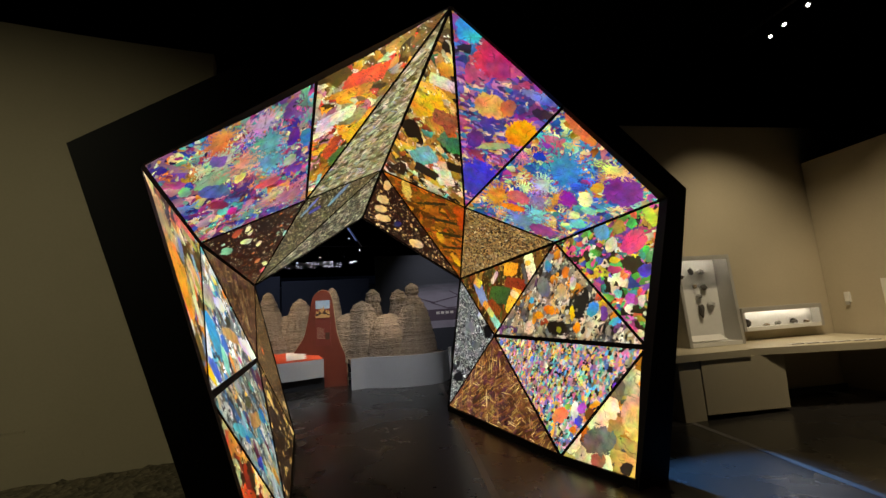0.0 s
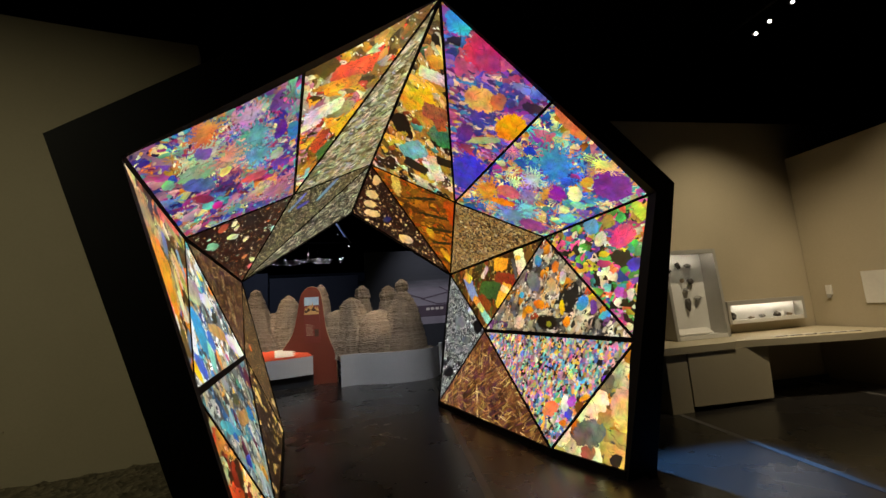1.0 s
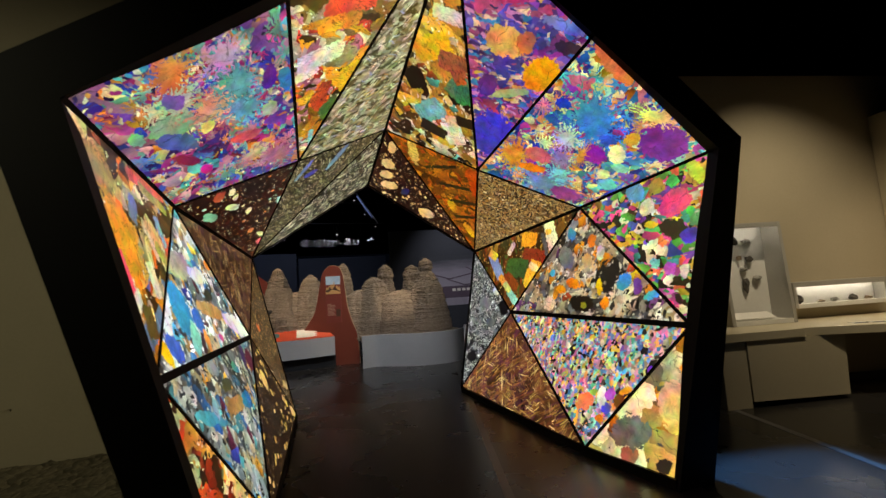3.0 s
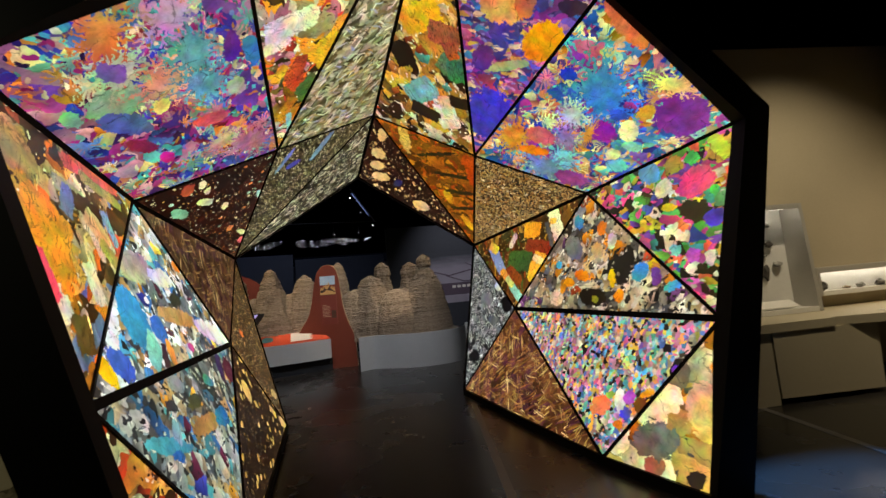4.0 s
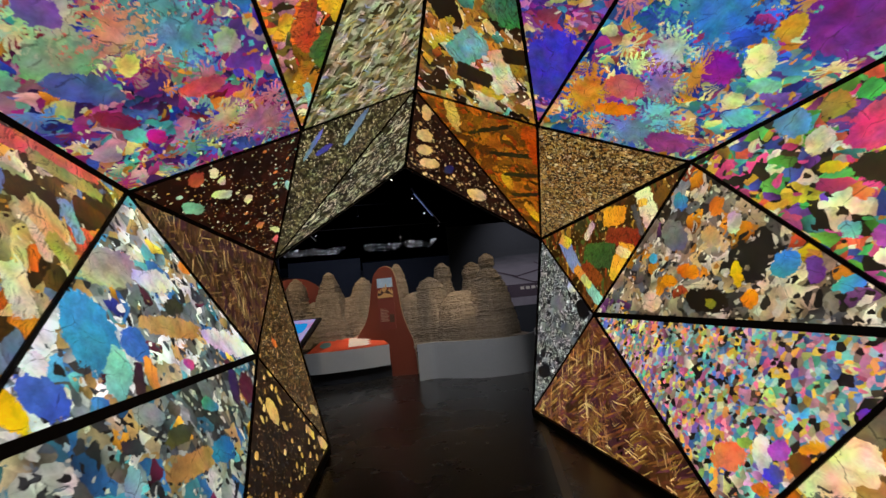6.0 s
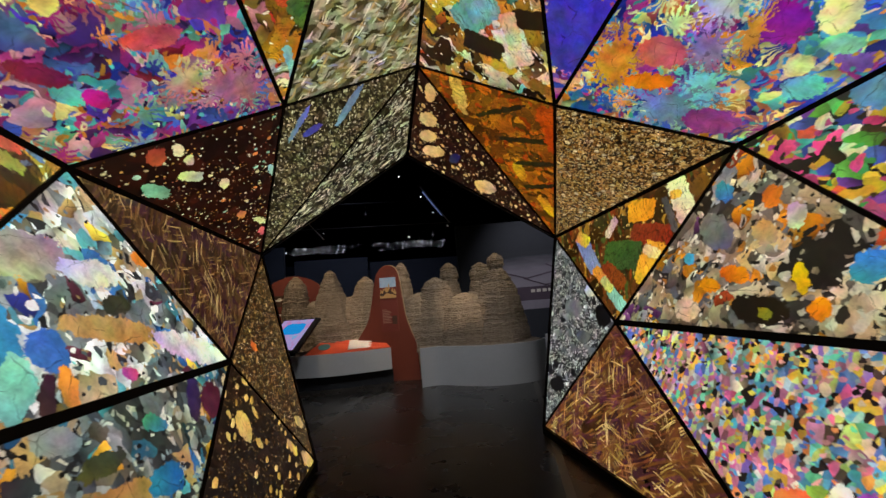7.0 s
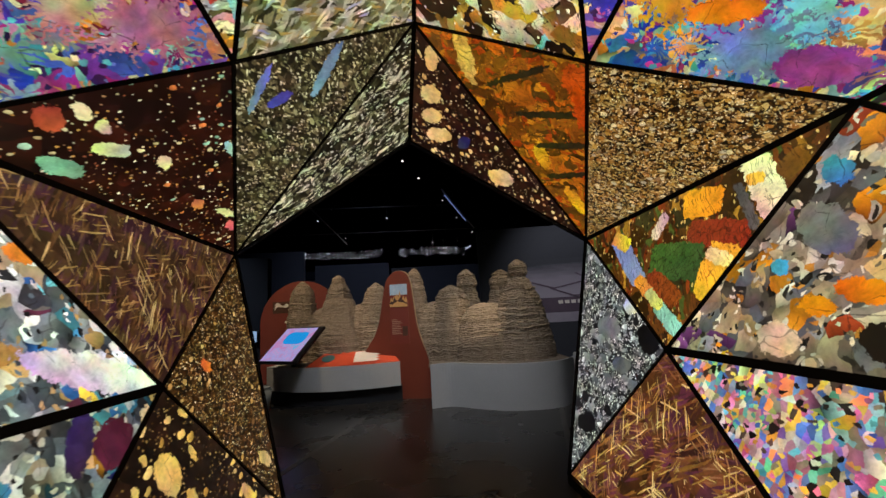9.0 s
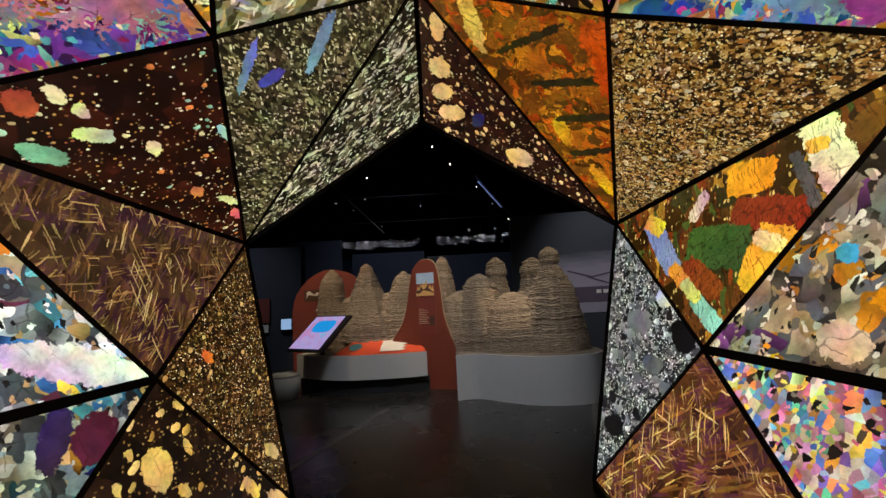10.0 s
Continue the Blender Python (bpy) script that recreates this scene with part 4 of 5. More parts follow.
slice_panel("CKD", -1, "dark mineral slice with golden oval grains", [
    ("all", 1, 12, 1.2, 0, "180c06 20120a 140a08 26140c"),
    ("spots", 0.28, 48, 1.4, 60, "8a6c3c 6a4e28 a88a58", 0.18),
    ("spots", 0.22, 15, 1.6, 70, "d8b060 c09448 e0bc78", 0.26),
], [
    (0.28, 0.43, 0.127, 0.103, -150, "e0b868"),
    (0.51, 0.44, 0.051, 0.036, -177, "d8b060"),
    (1.07, 0.15, 0.101, 0.051, -174, "e0b868"),
    (1.39, 0.09, 0.132, 0.07, 161, "e4c078"),
    (0.41, 0.21, 0.057, 0.032, -148, "d8b060"),
    (0.23, 0.03, 0.046, 0.032, 163, "e0b868"),
    (0.11, 0.63, 0.043, 0.023, -151, "e0b868"),
    (0.08, 0.46, 0.033, 0.023, -156, "d8b060"),
], warp=0.02, tint=0.15, ragged=0.55, crack=9)
slice_panel("CWD", -1, "blue-grey and tan mineral slice", [
    ("all", 1, 5.5, 1.4, 70, "4488a8 889ca4 485050 b09460 c8ccc0 687474 3068a0 a8b4b4"),
    ("patch", 0.5, 12, 1.2, 40, "303236 98a0a0 c8ccc0 6a6458 50a0b0 b0a488 505860", 2.8),
    ("some", 0.07, 9, 1, 0, "602040 d8a038 3440a0"),
    ("some", 0.11, 24, 1.1, 0, "24262a 383c40 d0d4c8"),
    ("some", 0.12, 50, 1.2, 0, "c8ccc0 1e2022 889ca4"),
], [
    (0.45, 0.21, 0.139, 0.111, -138, "582038"),
    (0.63, 0.14, 0.166, 0.068, -119, "3a2858"),
    (0.19, 0.15, 0.079, 0.047, -93, "d8c890"),
    (0.62, -0.05, 0.045, 0.042, 127, "2878b0"),
    (2.03, 0.38, 0.255, 0.055, 158, "48a0c0"),
    (1.43, 0.44, 0.259, 0.07, 174, "b88c50"),
    (1.11, 0.48, 0.141, 0.08, 174, "2878b0"),
    (1.81, 0.2, 0.075, 0.043, 160, "383c40"),
    (2.52, 0.1, 0.05, 0.031, 129, "c03a58"),
    (1.62, 0.09, 0.118, 0.061, 159, "98a0a0"),
    (1.45, 0.26, 0.152, 0.05, 180, "484c34"),
    (1.05, 0.19, 0.09, 0.047, 157, "48a0a0"),
    (1.89, 0.35, 0.078, 0.055, -112, "88b0c8"),
    (1.99, 0.46, 0.066, 0.036, 152, "2868b8"),
], warp=0.045, crack=6, tint=0.2, ragged=0.9, fold=0.2, gain=0.88)
slice_panel("WDB", -1, "orange and red-brown mineral slice", [
    ("all", 1, 5, 1.8, 70, "d87018 e0b470 4a2410 b84018 e8d4a8 d08c30"),
    ("patch", 0.52, 18, 1.5, 50, "341c0c e0a450 8c2c10 d0c090", 3.0),
    ("spots", 0.2, 40, 1.3, 0, "f0e0b8 2a1408", 0.28),
], [], warp=0.08, crack=6)


THICK = (("R", "M"), ("M", "Q"), ("C", "W"))
THIN = (("S", "A"), ("T", "A"), ("A", "E"), ("A", "M"), ("A", "Q"), ("E", "Q"), ("M", "W"), ("M", "C"), ("C", "Q"), ("C", "K"), ("C", "D"), ("W", "D"))
for side in (1, -1):
    for p, q in THICK:
        seam(corner(p, side), corner(q, side), 0.052, proud=0.012)
    for p, q in THIN:
        seam(corner(p, side), corner(q, side), 0.03)
    for p, q in (("Q", "P"), ("Q", "K")):
        seam(corner(p, side), corner(q, side), 0.05, 0.09, 0.01, "end_bar")
    for p, q in (("B", "D"), ("D", "K")):
        a, b = corner(p, side), corner(q, side)
        run = Vector((b.x - a.x, b.y - a.y, 0))
        m = Matrix.Translation(((a.x + b.x) / 2 + 0.02 * side, (a.y + b.y) / 2, 0.04)) @ pose(0, 0, 0, 0, 0, math.degrees(math.atan2(run.y, run.x)))
        part("base_board", box((run.length + 0.02, 0.07, 0.085), (0, 0, 0), m), black_frame, tunnel, "black base board on the floor")
seam(corner("T", 1), corner("E", 1), 0.075, proud=0.012)
seam(corner("E", 1), corner("P", 1), 0.075, proud=0.012)

# flat black rim round the mouth, and the closed outer shell
OUT = {"T": ((0.03, 4.82), (0.03, 4.82)), "R": ((2.745, 2.86), (-2.645, 2.852)), "B": ((1.89, 0.0), (-1.745, 0.0))}
for side in (1, -1):
    pick = 0 if side > 0 else 1
    inn = {"T": corner("T", side), "R": corner("R", side), "B": corner("B", side)}
    foot = inn["B"] - Vector((0.016 * side, 0, 0.05))
    inn["B"] = foot
    for p, q in (("T", "R"), ("R", "B")):
        bm = upright([(inn[p].x, inn[p].z), OUT[p][pick], OUT[q][pick], (inn[q].x, inn[q].z)], 0.12)
        bmesh.ops.translate(bm, vec=(0, -0.02, 0), verts=bm.verts)
        part("rim", bm, black_frame, tunnel, "wide flat black rim board")
    ends = {"T": corner("P", side) + Vector((0, 0.07, 0.15)), "R": corner("Q", side) + Vector((0.13 * side, 0.06, 0.05)), "B": corner("K", side) + Vector((0.11 * side, 0.06, -0.085))}
    inner = {"T": corner("P", side) + Vector((0, 0.03, 0)), "R": corner("Q", side) + Vector((0, 0.03, 0)), "B": corner("K", side) + Vector((0, 0.03, -0.08))}
    for p, q in (("T", "R"), ("R", "B")):
        a, b = OUT[p][pick], OUT[q][pick]
        bm = bmesh.new()
        bm.faces.new([bm.verts.new(v) for v in ((a[0], 0.1, a[1]), (b[0], 0.1, b[1]), ends[q], ends[p])])
        shell = part("shell_board", bm, black_frame, tunnel)
        shell.modifiers.new("thickness", "SOLIDIFY").thickness = 0.03
        bm = bmesh.new()
        bm.faces.new([bm.verts.new(v) for v in (ends[p], ends[q], inner[q], inner[p])])
        lip = part("end_board", bm, black_frame, tunnel)
        lip.modifiers.new("thickness", "SOLIDIFY").thickness = 0.03


# ---------------------------------------------------------------- rock models behind the tunnel
def spire(name, parent, cx, cy, profile, seed, squash=1.0, rings=150, sides=84):
    """A layered rock spire: stacked uneven ledges round a tapering profile of (height, radius)."""
    bm = bmesh.new()
    zs, rs = [p[0] for p in profile], [p[1] for p in profile]
    rng = random.Random(seed)
    ledge = [rng.uniform(-0.014, 0.016) for _ in range(90)]
    rows = []
    for i in range(rings + 1):
        z = zs[0] + (zs[-1] - zs[0]) * i / rings
        r0 = float(np.interp(z, zs, rs))
        row = []
        for j in range(sides):
            a = 2 * math.pi * j / sides
            ca, sa = math.cos(a), math.sin(a)
            lobes = 1 + 0.15 * noise.noise((ca * 1.3 + seed, sa * 1.3, z * 0.9)) + 0.08 * noise.noise((ca * 4, sa * 4 + seed, z * 2.6))
            wave = 0.5 * noise.noise((ca * 1.6, sa * 1.6 + seed, z * 1.5)) + 0.75 * noise.noise((ca * r0 * 9, sa * r0 * 9 + seed, z * 5))
            level = (z + 0.03 * noise.noise((0.3, seed, z * 5))) / 0.041 + wave + seed
            k = int(math.floor(level))
            f = level - k
            block = noise.noise((ca * r0 * 11 + k * 3.1, sa * r0 * 11, k * 1.7))
            notch = -0.034 * math.exp(-((min(f, 1 - f)) / 0.16) ** 2) * max(0.0, 0.55 + 1.3 * block)
            r = max(0.012, r0 * lobes + (ledge[k % 90] + notch + 0.015 * block) * min(1.0, r0 / 0.16) + 0.011 * noise.noise((ca * r0 * 17, sa * r0 * 17 + seed, z * 19)))
            row.append(bm.verts.new((cx + ca * r, cy + sa * r * squash, z)))
        rows.append(row)
    for a, b in zip(rows, rows[1:]):
        for j in range(sides):
            k = (j + 1) % sides
            bm.faces.new((a[j], a[k], b[k], b[j]))
    bm.faces.new(rows[-1])
    bm.faces.new(rows[0][::-1])
    return part(name, bm, rock_mat, parent)


rocks = tagged(empty("rock_formation", pose(2.93, 10.6, 0)), "model of layered brown sandstone spires rising from a pale curved plinth", "rock model")
LOW = 0.55
for k, (cx, cy, profile, squash) in enumerate((
        (1.80, 11.55, ((LOW, 0.42), (1.3, 0.34), (1.85, 0.23), (2.2, 0.17), (2.40, 0.12), (2.50, 0.03)), 1),
        (2.50, 11.05, ((LOW, 0.56), (1.2, 0.48), (1.68, 0.36), (1.9, 0.28), (2.0, 0.18), (2.08, 0.04)), 0.9),
        (2.88, 11.4, ((LOW, 0.5), (1.67, 0.27), (1.98, 0.19), (2.12, 0.22), (2.30, 0.18), (2.41, 0.04)), 1),
        (3.60, 11.35, ((LOW, 0.5), (1.66, 0.3), (1.95, 0.23), (2.12, 0.26), (2.28, 0.18), (2.37, 0.04)), 1),
        (3.76, 10.55, ((LOW, 0.58), (0.97, 0.54), (1.4, 0.46), (1.83, 0.33), (2.04, 0.22), (2.13, 0.13), (2.2, 0.17), (2.33, 0.185), (2.43, 0.12), (2.48, 0.03)), 0.95),
        (3.06, 10.7, ((LOW, 0.62), (1.05, 0.56), (1.4, 0.44), (1.6, 0.28), (1.70, 0.05)), 0.85),
        (2.16, 11.2, ((LOW, 0.5), (1.3, 0.45), (1.58, 0.36), (1.72, 0.2), (1.78, 0.04)), 0.8),
        (3.32, 11.1, ((LOW, 0.55), (1.35, 0.46), (1.6, 0.3), (1.70, 0.05)), 0.8))):
    ob = spire("spire", rocks, cx - 2.9, cy - 10.6, profile, 3 + 7 * k, squash)
rocks_two = tagged(empty("rock_formation", pose(0.235, 11.75, 0)), "model of layered brown sandstone spires behind a grey counter", "rock model")
for k, (cx, cy, profile) in enumerate((
        (-0.62, 11.95, ((0.3, 0.42), (1.5, 0.31), (1.9, 0.27), (2.15, 0.22), (2.3, 0.13), (2.37, 0.03))),
        (0.18, 11.75, ((0.3, 0.66), (1.18, 0.54), (1.85, 0.33), (2.2, 0.2), (2.38, 0.12), (2.45, 0.03))),
        (0.97, 11.7, ((0.3, 0.55), (1.2, 0.46), (1.82, 0.31), (2.05, 0.22), (2.18, 0.13), (2.25, 0.03))),
        (0.6, 11.9, ((0.3, 0.5), (1.35, 0.42), (1.7, 0.28), (1.82, 0.05))),
        (-0.22, 12.0, ((0.3, 0.5), (1.35, 0.38), (1.66, 0.24), (1.78, 0.04))))):
    spire("spire", rocks_two, cx - 0.2, cy - 11.75, profile, 60 + 9 * k)

# pale curved plinth
front = smooth_line([(2.02, 9.95), (2.37, 10.0), (2.80, 9.69), (3.21, 9.45), (3.73, 9.38), (4.12, 9.48), (4.46, 9.85)], 8)
plinth = tagged(empty("curved_plinth"), "pale grey plinth with a wavy front under the rock model", "plinth")
inner = [(x + 0.02, y + 0.06) for x, y in reversed(front)]
part("front_wall", prism(front + inner, 0, 0.71), plinth_paint, plinth, smooth=False)
top = [(x + 0.01, y + 0.05) for x, y in front] + [(4.5, 11.9), (1.75, 11.9), (2.08, 10.7)]
part("rock_ground", prism(top, 0.55, 0.665), rock_mat, plinth, "brown layered rock ground")
part("end_panel", prism([(4.42, 9.77), (4.50, 9.92), (4.57, 9.88), (4.48, 9.73)], 0, 0.77), plinth_paint, plinth)

# rust-red sign in the shape of a spire
sign = tagged(empty("spire_sign", pose(1.78, 10.83, 0, 0, 0, -17)), "rust-red free-standing sign board shaped like a rock spire", "sign")
outline = smooth_line([(0.60, 0.0), (0.62, 0.6), (0.80, 0.92), (1.00, 1.22), (1.10, 1.56), (1.17, 1.95), (1.24, 2.2), (1.36, 2.33), (1.50, 2.36), (1.63, 2.30),
                       (1.70, 2.12), (1.74, 1.8), (1.79, 1.35), (1.88, 1.02), (1.98, 0.76), (2.02, 0.4), (2.03, 0.0)], 4)
outline = [((x - 1.75) * 1.035, z * 1.03 - 0.03 if z > 0.05 else 0.0) for x, z in outline]
part("board", upright(outline, 0.05), sign_red, sign)
rim = upright([(-0.26 + (x + 0.26) * 1.025, z * 1.006) for x, z in outline], 0.03)
bmesh.ops.translate(rim, vec=(0, 0.052, 0), verts=rim.verts)
part("edge_board", rim, sign_edge, sign, "pale bare edge behind the red face")
graphic = part("graphic_panel", box((0.36, 0.012, 1.12), (1.475, -0.006, 1.57)), sign_maroon, sign, "dull red printed panel with a landscape picture")
graphic.matrix_local = Matrix.Translation((-1.75 * 1.035, 0, -0.03)) @ Matrix.Diagonal((1.035, 1, 1.03, 1))
part("picture_sky", box((0.34, 0.006, 0.20), (1.475, -0.015, 2.01)), sky_print, graphic, "pale blue sky print")
rng = random.Random(8)
for low, high, steps, tone, depth in ((1.69, 1.99, 14, tan_print, 0.024), (1.69, 1.90, 11, dark_print, 0.029), (1.69, 1.80, 9, tan_print, 0.034)):
    ridge = [(1.305, low), (1.645, low)]
    for k in range(steps + 1):
        bell = 0.55 + 0.45 * math.sin(math.pi * k / steps)
        ridge.append((1.645 - 0.34 * k / steps, low + (high - low) * bell * rng.uniform(0.5, 1.0)))
    bm = upright(ridge, 0.004)
    bmesh.ops.translate(bm, vec=(0, -depth, 0), verts=bm.verts)
    part("picture_cliffs", bm, tone, graphic, "rugged cliffs print")
for k in range(9):
    wide = 0.10 if k == 0 else 0.15 + 0.02 * ((k * 7) % 3)
    part("text_bar", box((wide, 0.004, 0.011), (1.33 + wide / 2, -0.014, 1.45 - 0.032 * k)), faded_print, graphic)
part("small_photo", box((0.10, 0.004, 0.17), (1.58, -0.014, 1.24)), dark_print, graphic)

# dull arch sign further back
arch = tagged(empty("arch_sign", pose(0, 12.5, 0)), "dull maroon round-topped sign board behind the spires", "sign")
outline = [(-1.64 + 0.0, 0.0)] + [(-0.75 - 0.92 * math.cos(math.radians(a)), 1.45 + 0.98 * math.sin(math.radians(a))) for a in range(0, 181, 9)] + [(0.17, 0.0)]
part("board", upright(outline, 0.05), sign_maroon, arch)
part("photo", box((0.42, 0.01, 0.26), (-1.18, -0.006, 1.85)), dark_print, arch, "dark rock photograph")
for k in range(3):
    bm = upright(smooth_line([(-1.36, 1.78 + 0.05 * k), (-1.28, 1.9 + 0.03 * k), (-1.16, 1.88), (-1.08, 1.93 - 0.03 * k), (-0.99, 1.86 + 0.02 * k), (-0.99, 1.84 + 0.02 * k), (-1.08, 1.905 - 0.03 * k), (-1.16, 1.855), (-1.28, 1.87 + 0.03 * k)], 3), 0.004)
    bmesh.ops.translate(bm, vec=(0, -0.016, 0), verts=bm.verts)
    part("rock_band", bm, white_print, arch)
part("caption_bar", box((0.13, 0.006, 0.05), (-1.06, -0.004, 1.52)), white_print, arch)

# counter with a sloping print and a touch screen
counter = tagged(empty("curved_counter"), "low curved grey counter on a dark recessed base", "counter")
front = smooth_line([(-1.08, 11.22), (-0.55, 10.84), (0.0, 10.64), (0.4, 10.60), (0.95, 10.63), (1.49, 10.76)], 6)
rear = [(1.30, 11.25), (-0.9, 11.75)]
part("body", prism(front + rear, 0.27, 0.70), plinth_paint, counter)
low = [(x + 0.02, y + 0.14) for x, y in front]
part("base", prism(low + [(1.28, 11.22), (-0.85, 11.7)], 0, 0.27), recess_dark, counter, "dark recessed base")
slope = bmesh.new()
pts = [(-0.22, 10.72, 0.712), (0.4, 10.62, 0.712), (0.95, 10.65, 0.712), (1.48, 10.78, 0.712), (1.27, 11.2, 0.89), (0.02, 11.25, 0.89)]
lowv = [slope.verts.new((x, y, 0.702)) for x, y, z in pts]
highv = [slope.verts.new(p) for p in pts]
slope.faces.new(highv)
slope.faces.new(lowv[::-1])
for i in range(6):
    slope.faces.new((lowv[i], lowv[(i + 1) % 6], highv[(i + 1) % 6], highv[i]))
prints = part("sloping_print", slope, orange_print, counter, "orange printed sloping top")


def on_slope(x, t, lift=0.004):
    return (x, 10.68 + 0.55 * t, 0.712 + 0.178 * t + lift)


zig = bmesh.new()
edge = [(0.62, 0.1)] + [(0.62 + 0.02 * (k % 2), 0.1 + 0.1 * k) for k in range(9)] + [(1.02 + (0.09 if k % 2 else 0.0), 0.92 - 0.1 * k) for k in range(9)]
zig.faces.new([zig.verts.new(on_slope(x, t, 0.012)) for x, t in edge[1:]])
z = part("white_zigzag", zig, white_print, prints, "white zigzag print")
z.modifiers.new("thickness", "SOLIDIFY").thickness = 0.004
disc = bmesh.new()
disc.faces.new([disc.verts.new(on_slope(0.14 + 0.12 * math.cos(a * 0.2618), 0.5 + 0.26 * math.sin(a * 0.2618), 0.012)) for a in range(24)])
d = part("teal_disc", disc, teal_print, prints, "teal round print")
d.modifiers.new("thickness", "SOLIDIFY").thickness = 0.004

screen_m = Matrix.Translation((-0.525, 10.80, 1.14)) @ pose(0, 0, 0, 39, 0, -31)
kiosk = tagged(empty("touch_screen"), "black tilted touch screen glowing pink and blue on a stand", "touch screen")
part("casing", box((0.95, 0.92, 0.05), (0.045, 0.0, -0.03), screen_m, 0.008), device_black, kiosk)


def screen_material():
    g = Graph("lit_screen")
    at = g.node("ShaderNodeUVMap").outputs[0]
    n, _ = g.noise(at, 3.2, 3, 0.6, True)
    base = g.ramp(n, [(0.35, lin("c48ac0")), (0.5, lin("a8a6e0")), (0.6, lin("c89ad0")), (0.72, lin("7cb4e4"))])
    shore, _ = g.noise(at, 9, 3, 0.6, True)
    sea = g.math("ADD", g.vec("LENGTH", g.vec("MULTIPLY", g.mapping(at, (0.54, 0.68, 0), 0, (0.33, 0.19, 1), "TEXTURE"), g.vec("ABSOLUTE", g.mapping(at, (0.54, 0.68, 0), 0, (0.33, 0.19, 1), "TEXTURE")))), g.math("MULTIPLY", g.math("SUBTRACT", shore, 0.5), 0.4))
    g.put(g.bsdf.inputs["Emission Color"], g.mix(g.math("LESS_THAN", sea, 1.0), base, lin("1698e8")))
    g.bsdf.inputs["Emission Strength"].default_value = 0.85
    g.bsdf.inputs["Base Color"].default_value = (0.01, 0.01, 0.01, 1)
    g.bsdf.inputs["Roughness"].default_value = 0.2
    return g.mat


bm = bmesh.new()
layer = bm.loops.layers.uv.new("UVMap")
face = bm.faces.new([bm.verts.new(screen_m @ Vector(p)) for p in ((-0.40, -0.42, 0.0), (0.40, -0.42, 0.0), (0.40, 0.42, 0.0), (-0.40, 0.42, 0.0))])
for loop, uv in zip(face.loops, ((0, 0), (1, 0), (1, 1), (0, 1))):
    loop[layer].uv = uv
part("display", bm, screen_material(), kiosk, "lit display with a map")
part("stand", tube((-0.5, 11.0, 0.69), (-0.5, 10.84, 1.08), 0.05, 12), device_black, kiosk)

stool = tagged(empty("round_stool", pose(-1.1, 10.62, 0)), "round grey drum stool on the floor", "stool")
bm = bmesh.new()
made = bmesh.ops.create_cone(bm, cap_ends=True, segments=32, radius1=0.26, radius2=0.31, depth=0.40)["verts"]
bmesh.ops.translate(bm, vec=(0, 0, 0.20), verts=made)
bmesh.ops.bevel(bm, geom=[e for e in bm.edges if abs(e.verts[0].co.z - e.verts[1].co.z) < 0.01], offset=0.025, segments=3, affect="EDGES")
part("drum", bm, stool_grey, stool, smooth=True)
part("seat_pad", tube((0, 0, 0.395), (0, 0, 0.425), 0.285, 32), stool_grey, stool)

# ---------------------------------------------------------------- hall behind
setting("wall_mural", prism([(3.62, 14.0), (9.5, 13.2), (9.55, 13.5), (3.66, 14.3)], 0, 3.72), far_blue, "dark blue partition with a pale landscape mural")


def mural_piece(name, outline, material, label, lift):
    bm = upright(outline, 0.006)
    m = Matrix.Translation((3.62, 14.0, 0)) @ pose(0, 0, 0, 0, 0, -7.75) @ Matrix.Translation((0, -lift, 0))
    bmesh.ops.transform(bm, matrix=m, verts=bm.verts)
    return part(name, bm, material, mural, label)


mural = tagged(empty("landscape_mural"), "pale grey and plum printed landscape mural on a dark partition", "mural")
mural_piece("sky_band", [(1.0, 1.75), (5.0, 1.75), (5.0, 2.8), (1.0, 2.8)], mural_sky, "hazy pale grey sky print", 0.008)
mural_piece("plum_band", [(1.0, 1.36), (5.0, 1.36), (5.0, 1.745), (1.0, 1.745)], mural_plum, "plum ground print", 0.008)
mural_piece("low_band", [(1.0, 1.1), (5.0, 1.1), (5.0, 1.355), (1.0, 1.355)], mural_grey, "pale ground print", 0.008)
for k, pts in enumerate((((1.4, 2.2), (2.0, 2.02), (2.9, 2.2), (2.9, 2.16), (2.0, 1.98), (1.4, 2.16)), ((1.9, 2.02), (2.5, 1.8), (3.2, 1.82), (3.2, 1.79), (2.5, 1.76), (1.88, 1.99)),
                         ((2.6, 2.4), (3.0, 2.2), (3.3, 1.9), (3.26, 1.9), (2.96, 2.18), (2.56, 2.38)))):
    mural_piece("branch", list(pts), mural_plum, "dark branch print", 0.016)
for k in range(4):
    mural_piece("text_bar", [(2.07 + k * 0.17, 1.58), (2.19 + k * 0.17, 1.58), (2.19 + k * 0.17, 1.67), (2.07 + k * 0.17, 1.67)], white_print, "", 0.016)

for name, pts, high in (("wall_hall_1", [(-8.5, 22.0), (-3.2, 22.2), (-3.2, 22.5), (-8.5, 22.3)], 4.6), ("wall_hall_2", [(-3.1, 24.0), (0.6, 24.0), (0.6, 24.3), (-3.1, 24.3)], 4.1),
                        ("wall_hall_3", [(0.7, 25.0), (5.6, 24.6), (5.6, 24.9), (0.7, 25.3)], 3.9), ("wall_hall_4", [(-6.0, 13.0), (-2.0, 13.94), (-2.0, 14.24), (-6.0, 13.3)], 3.2)):
    setting(name, prism(pts, 0, high), far_blue, "dark blue hall partition in shadow")

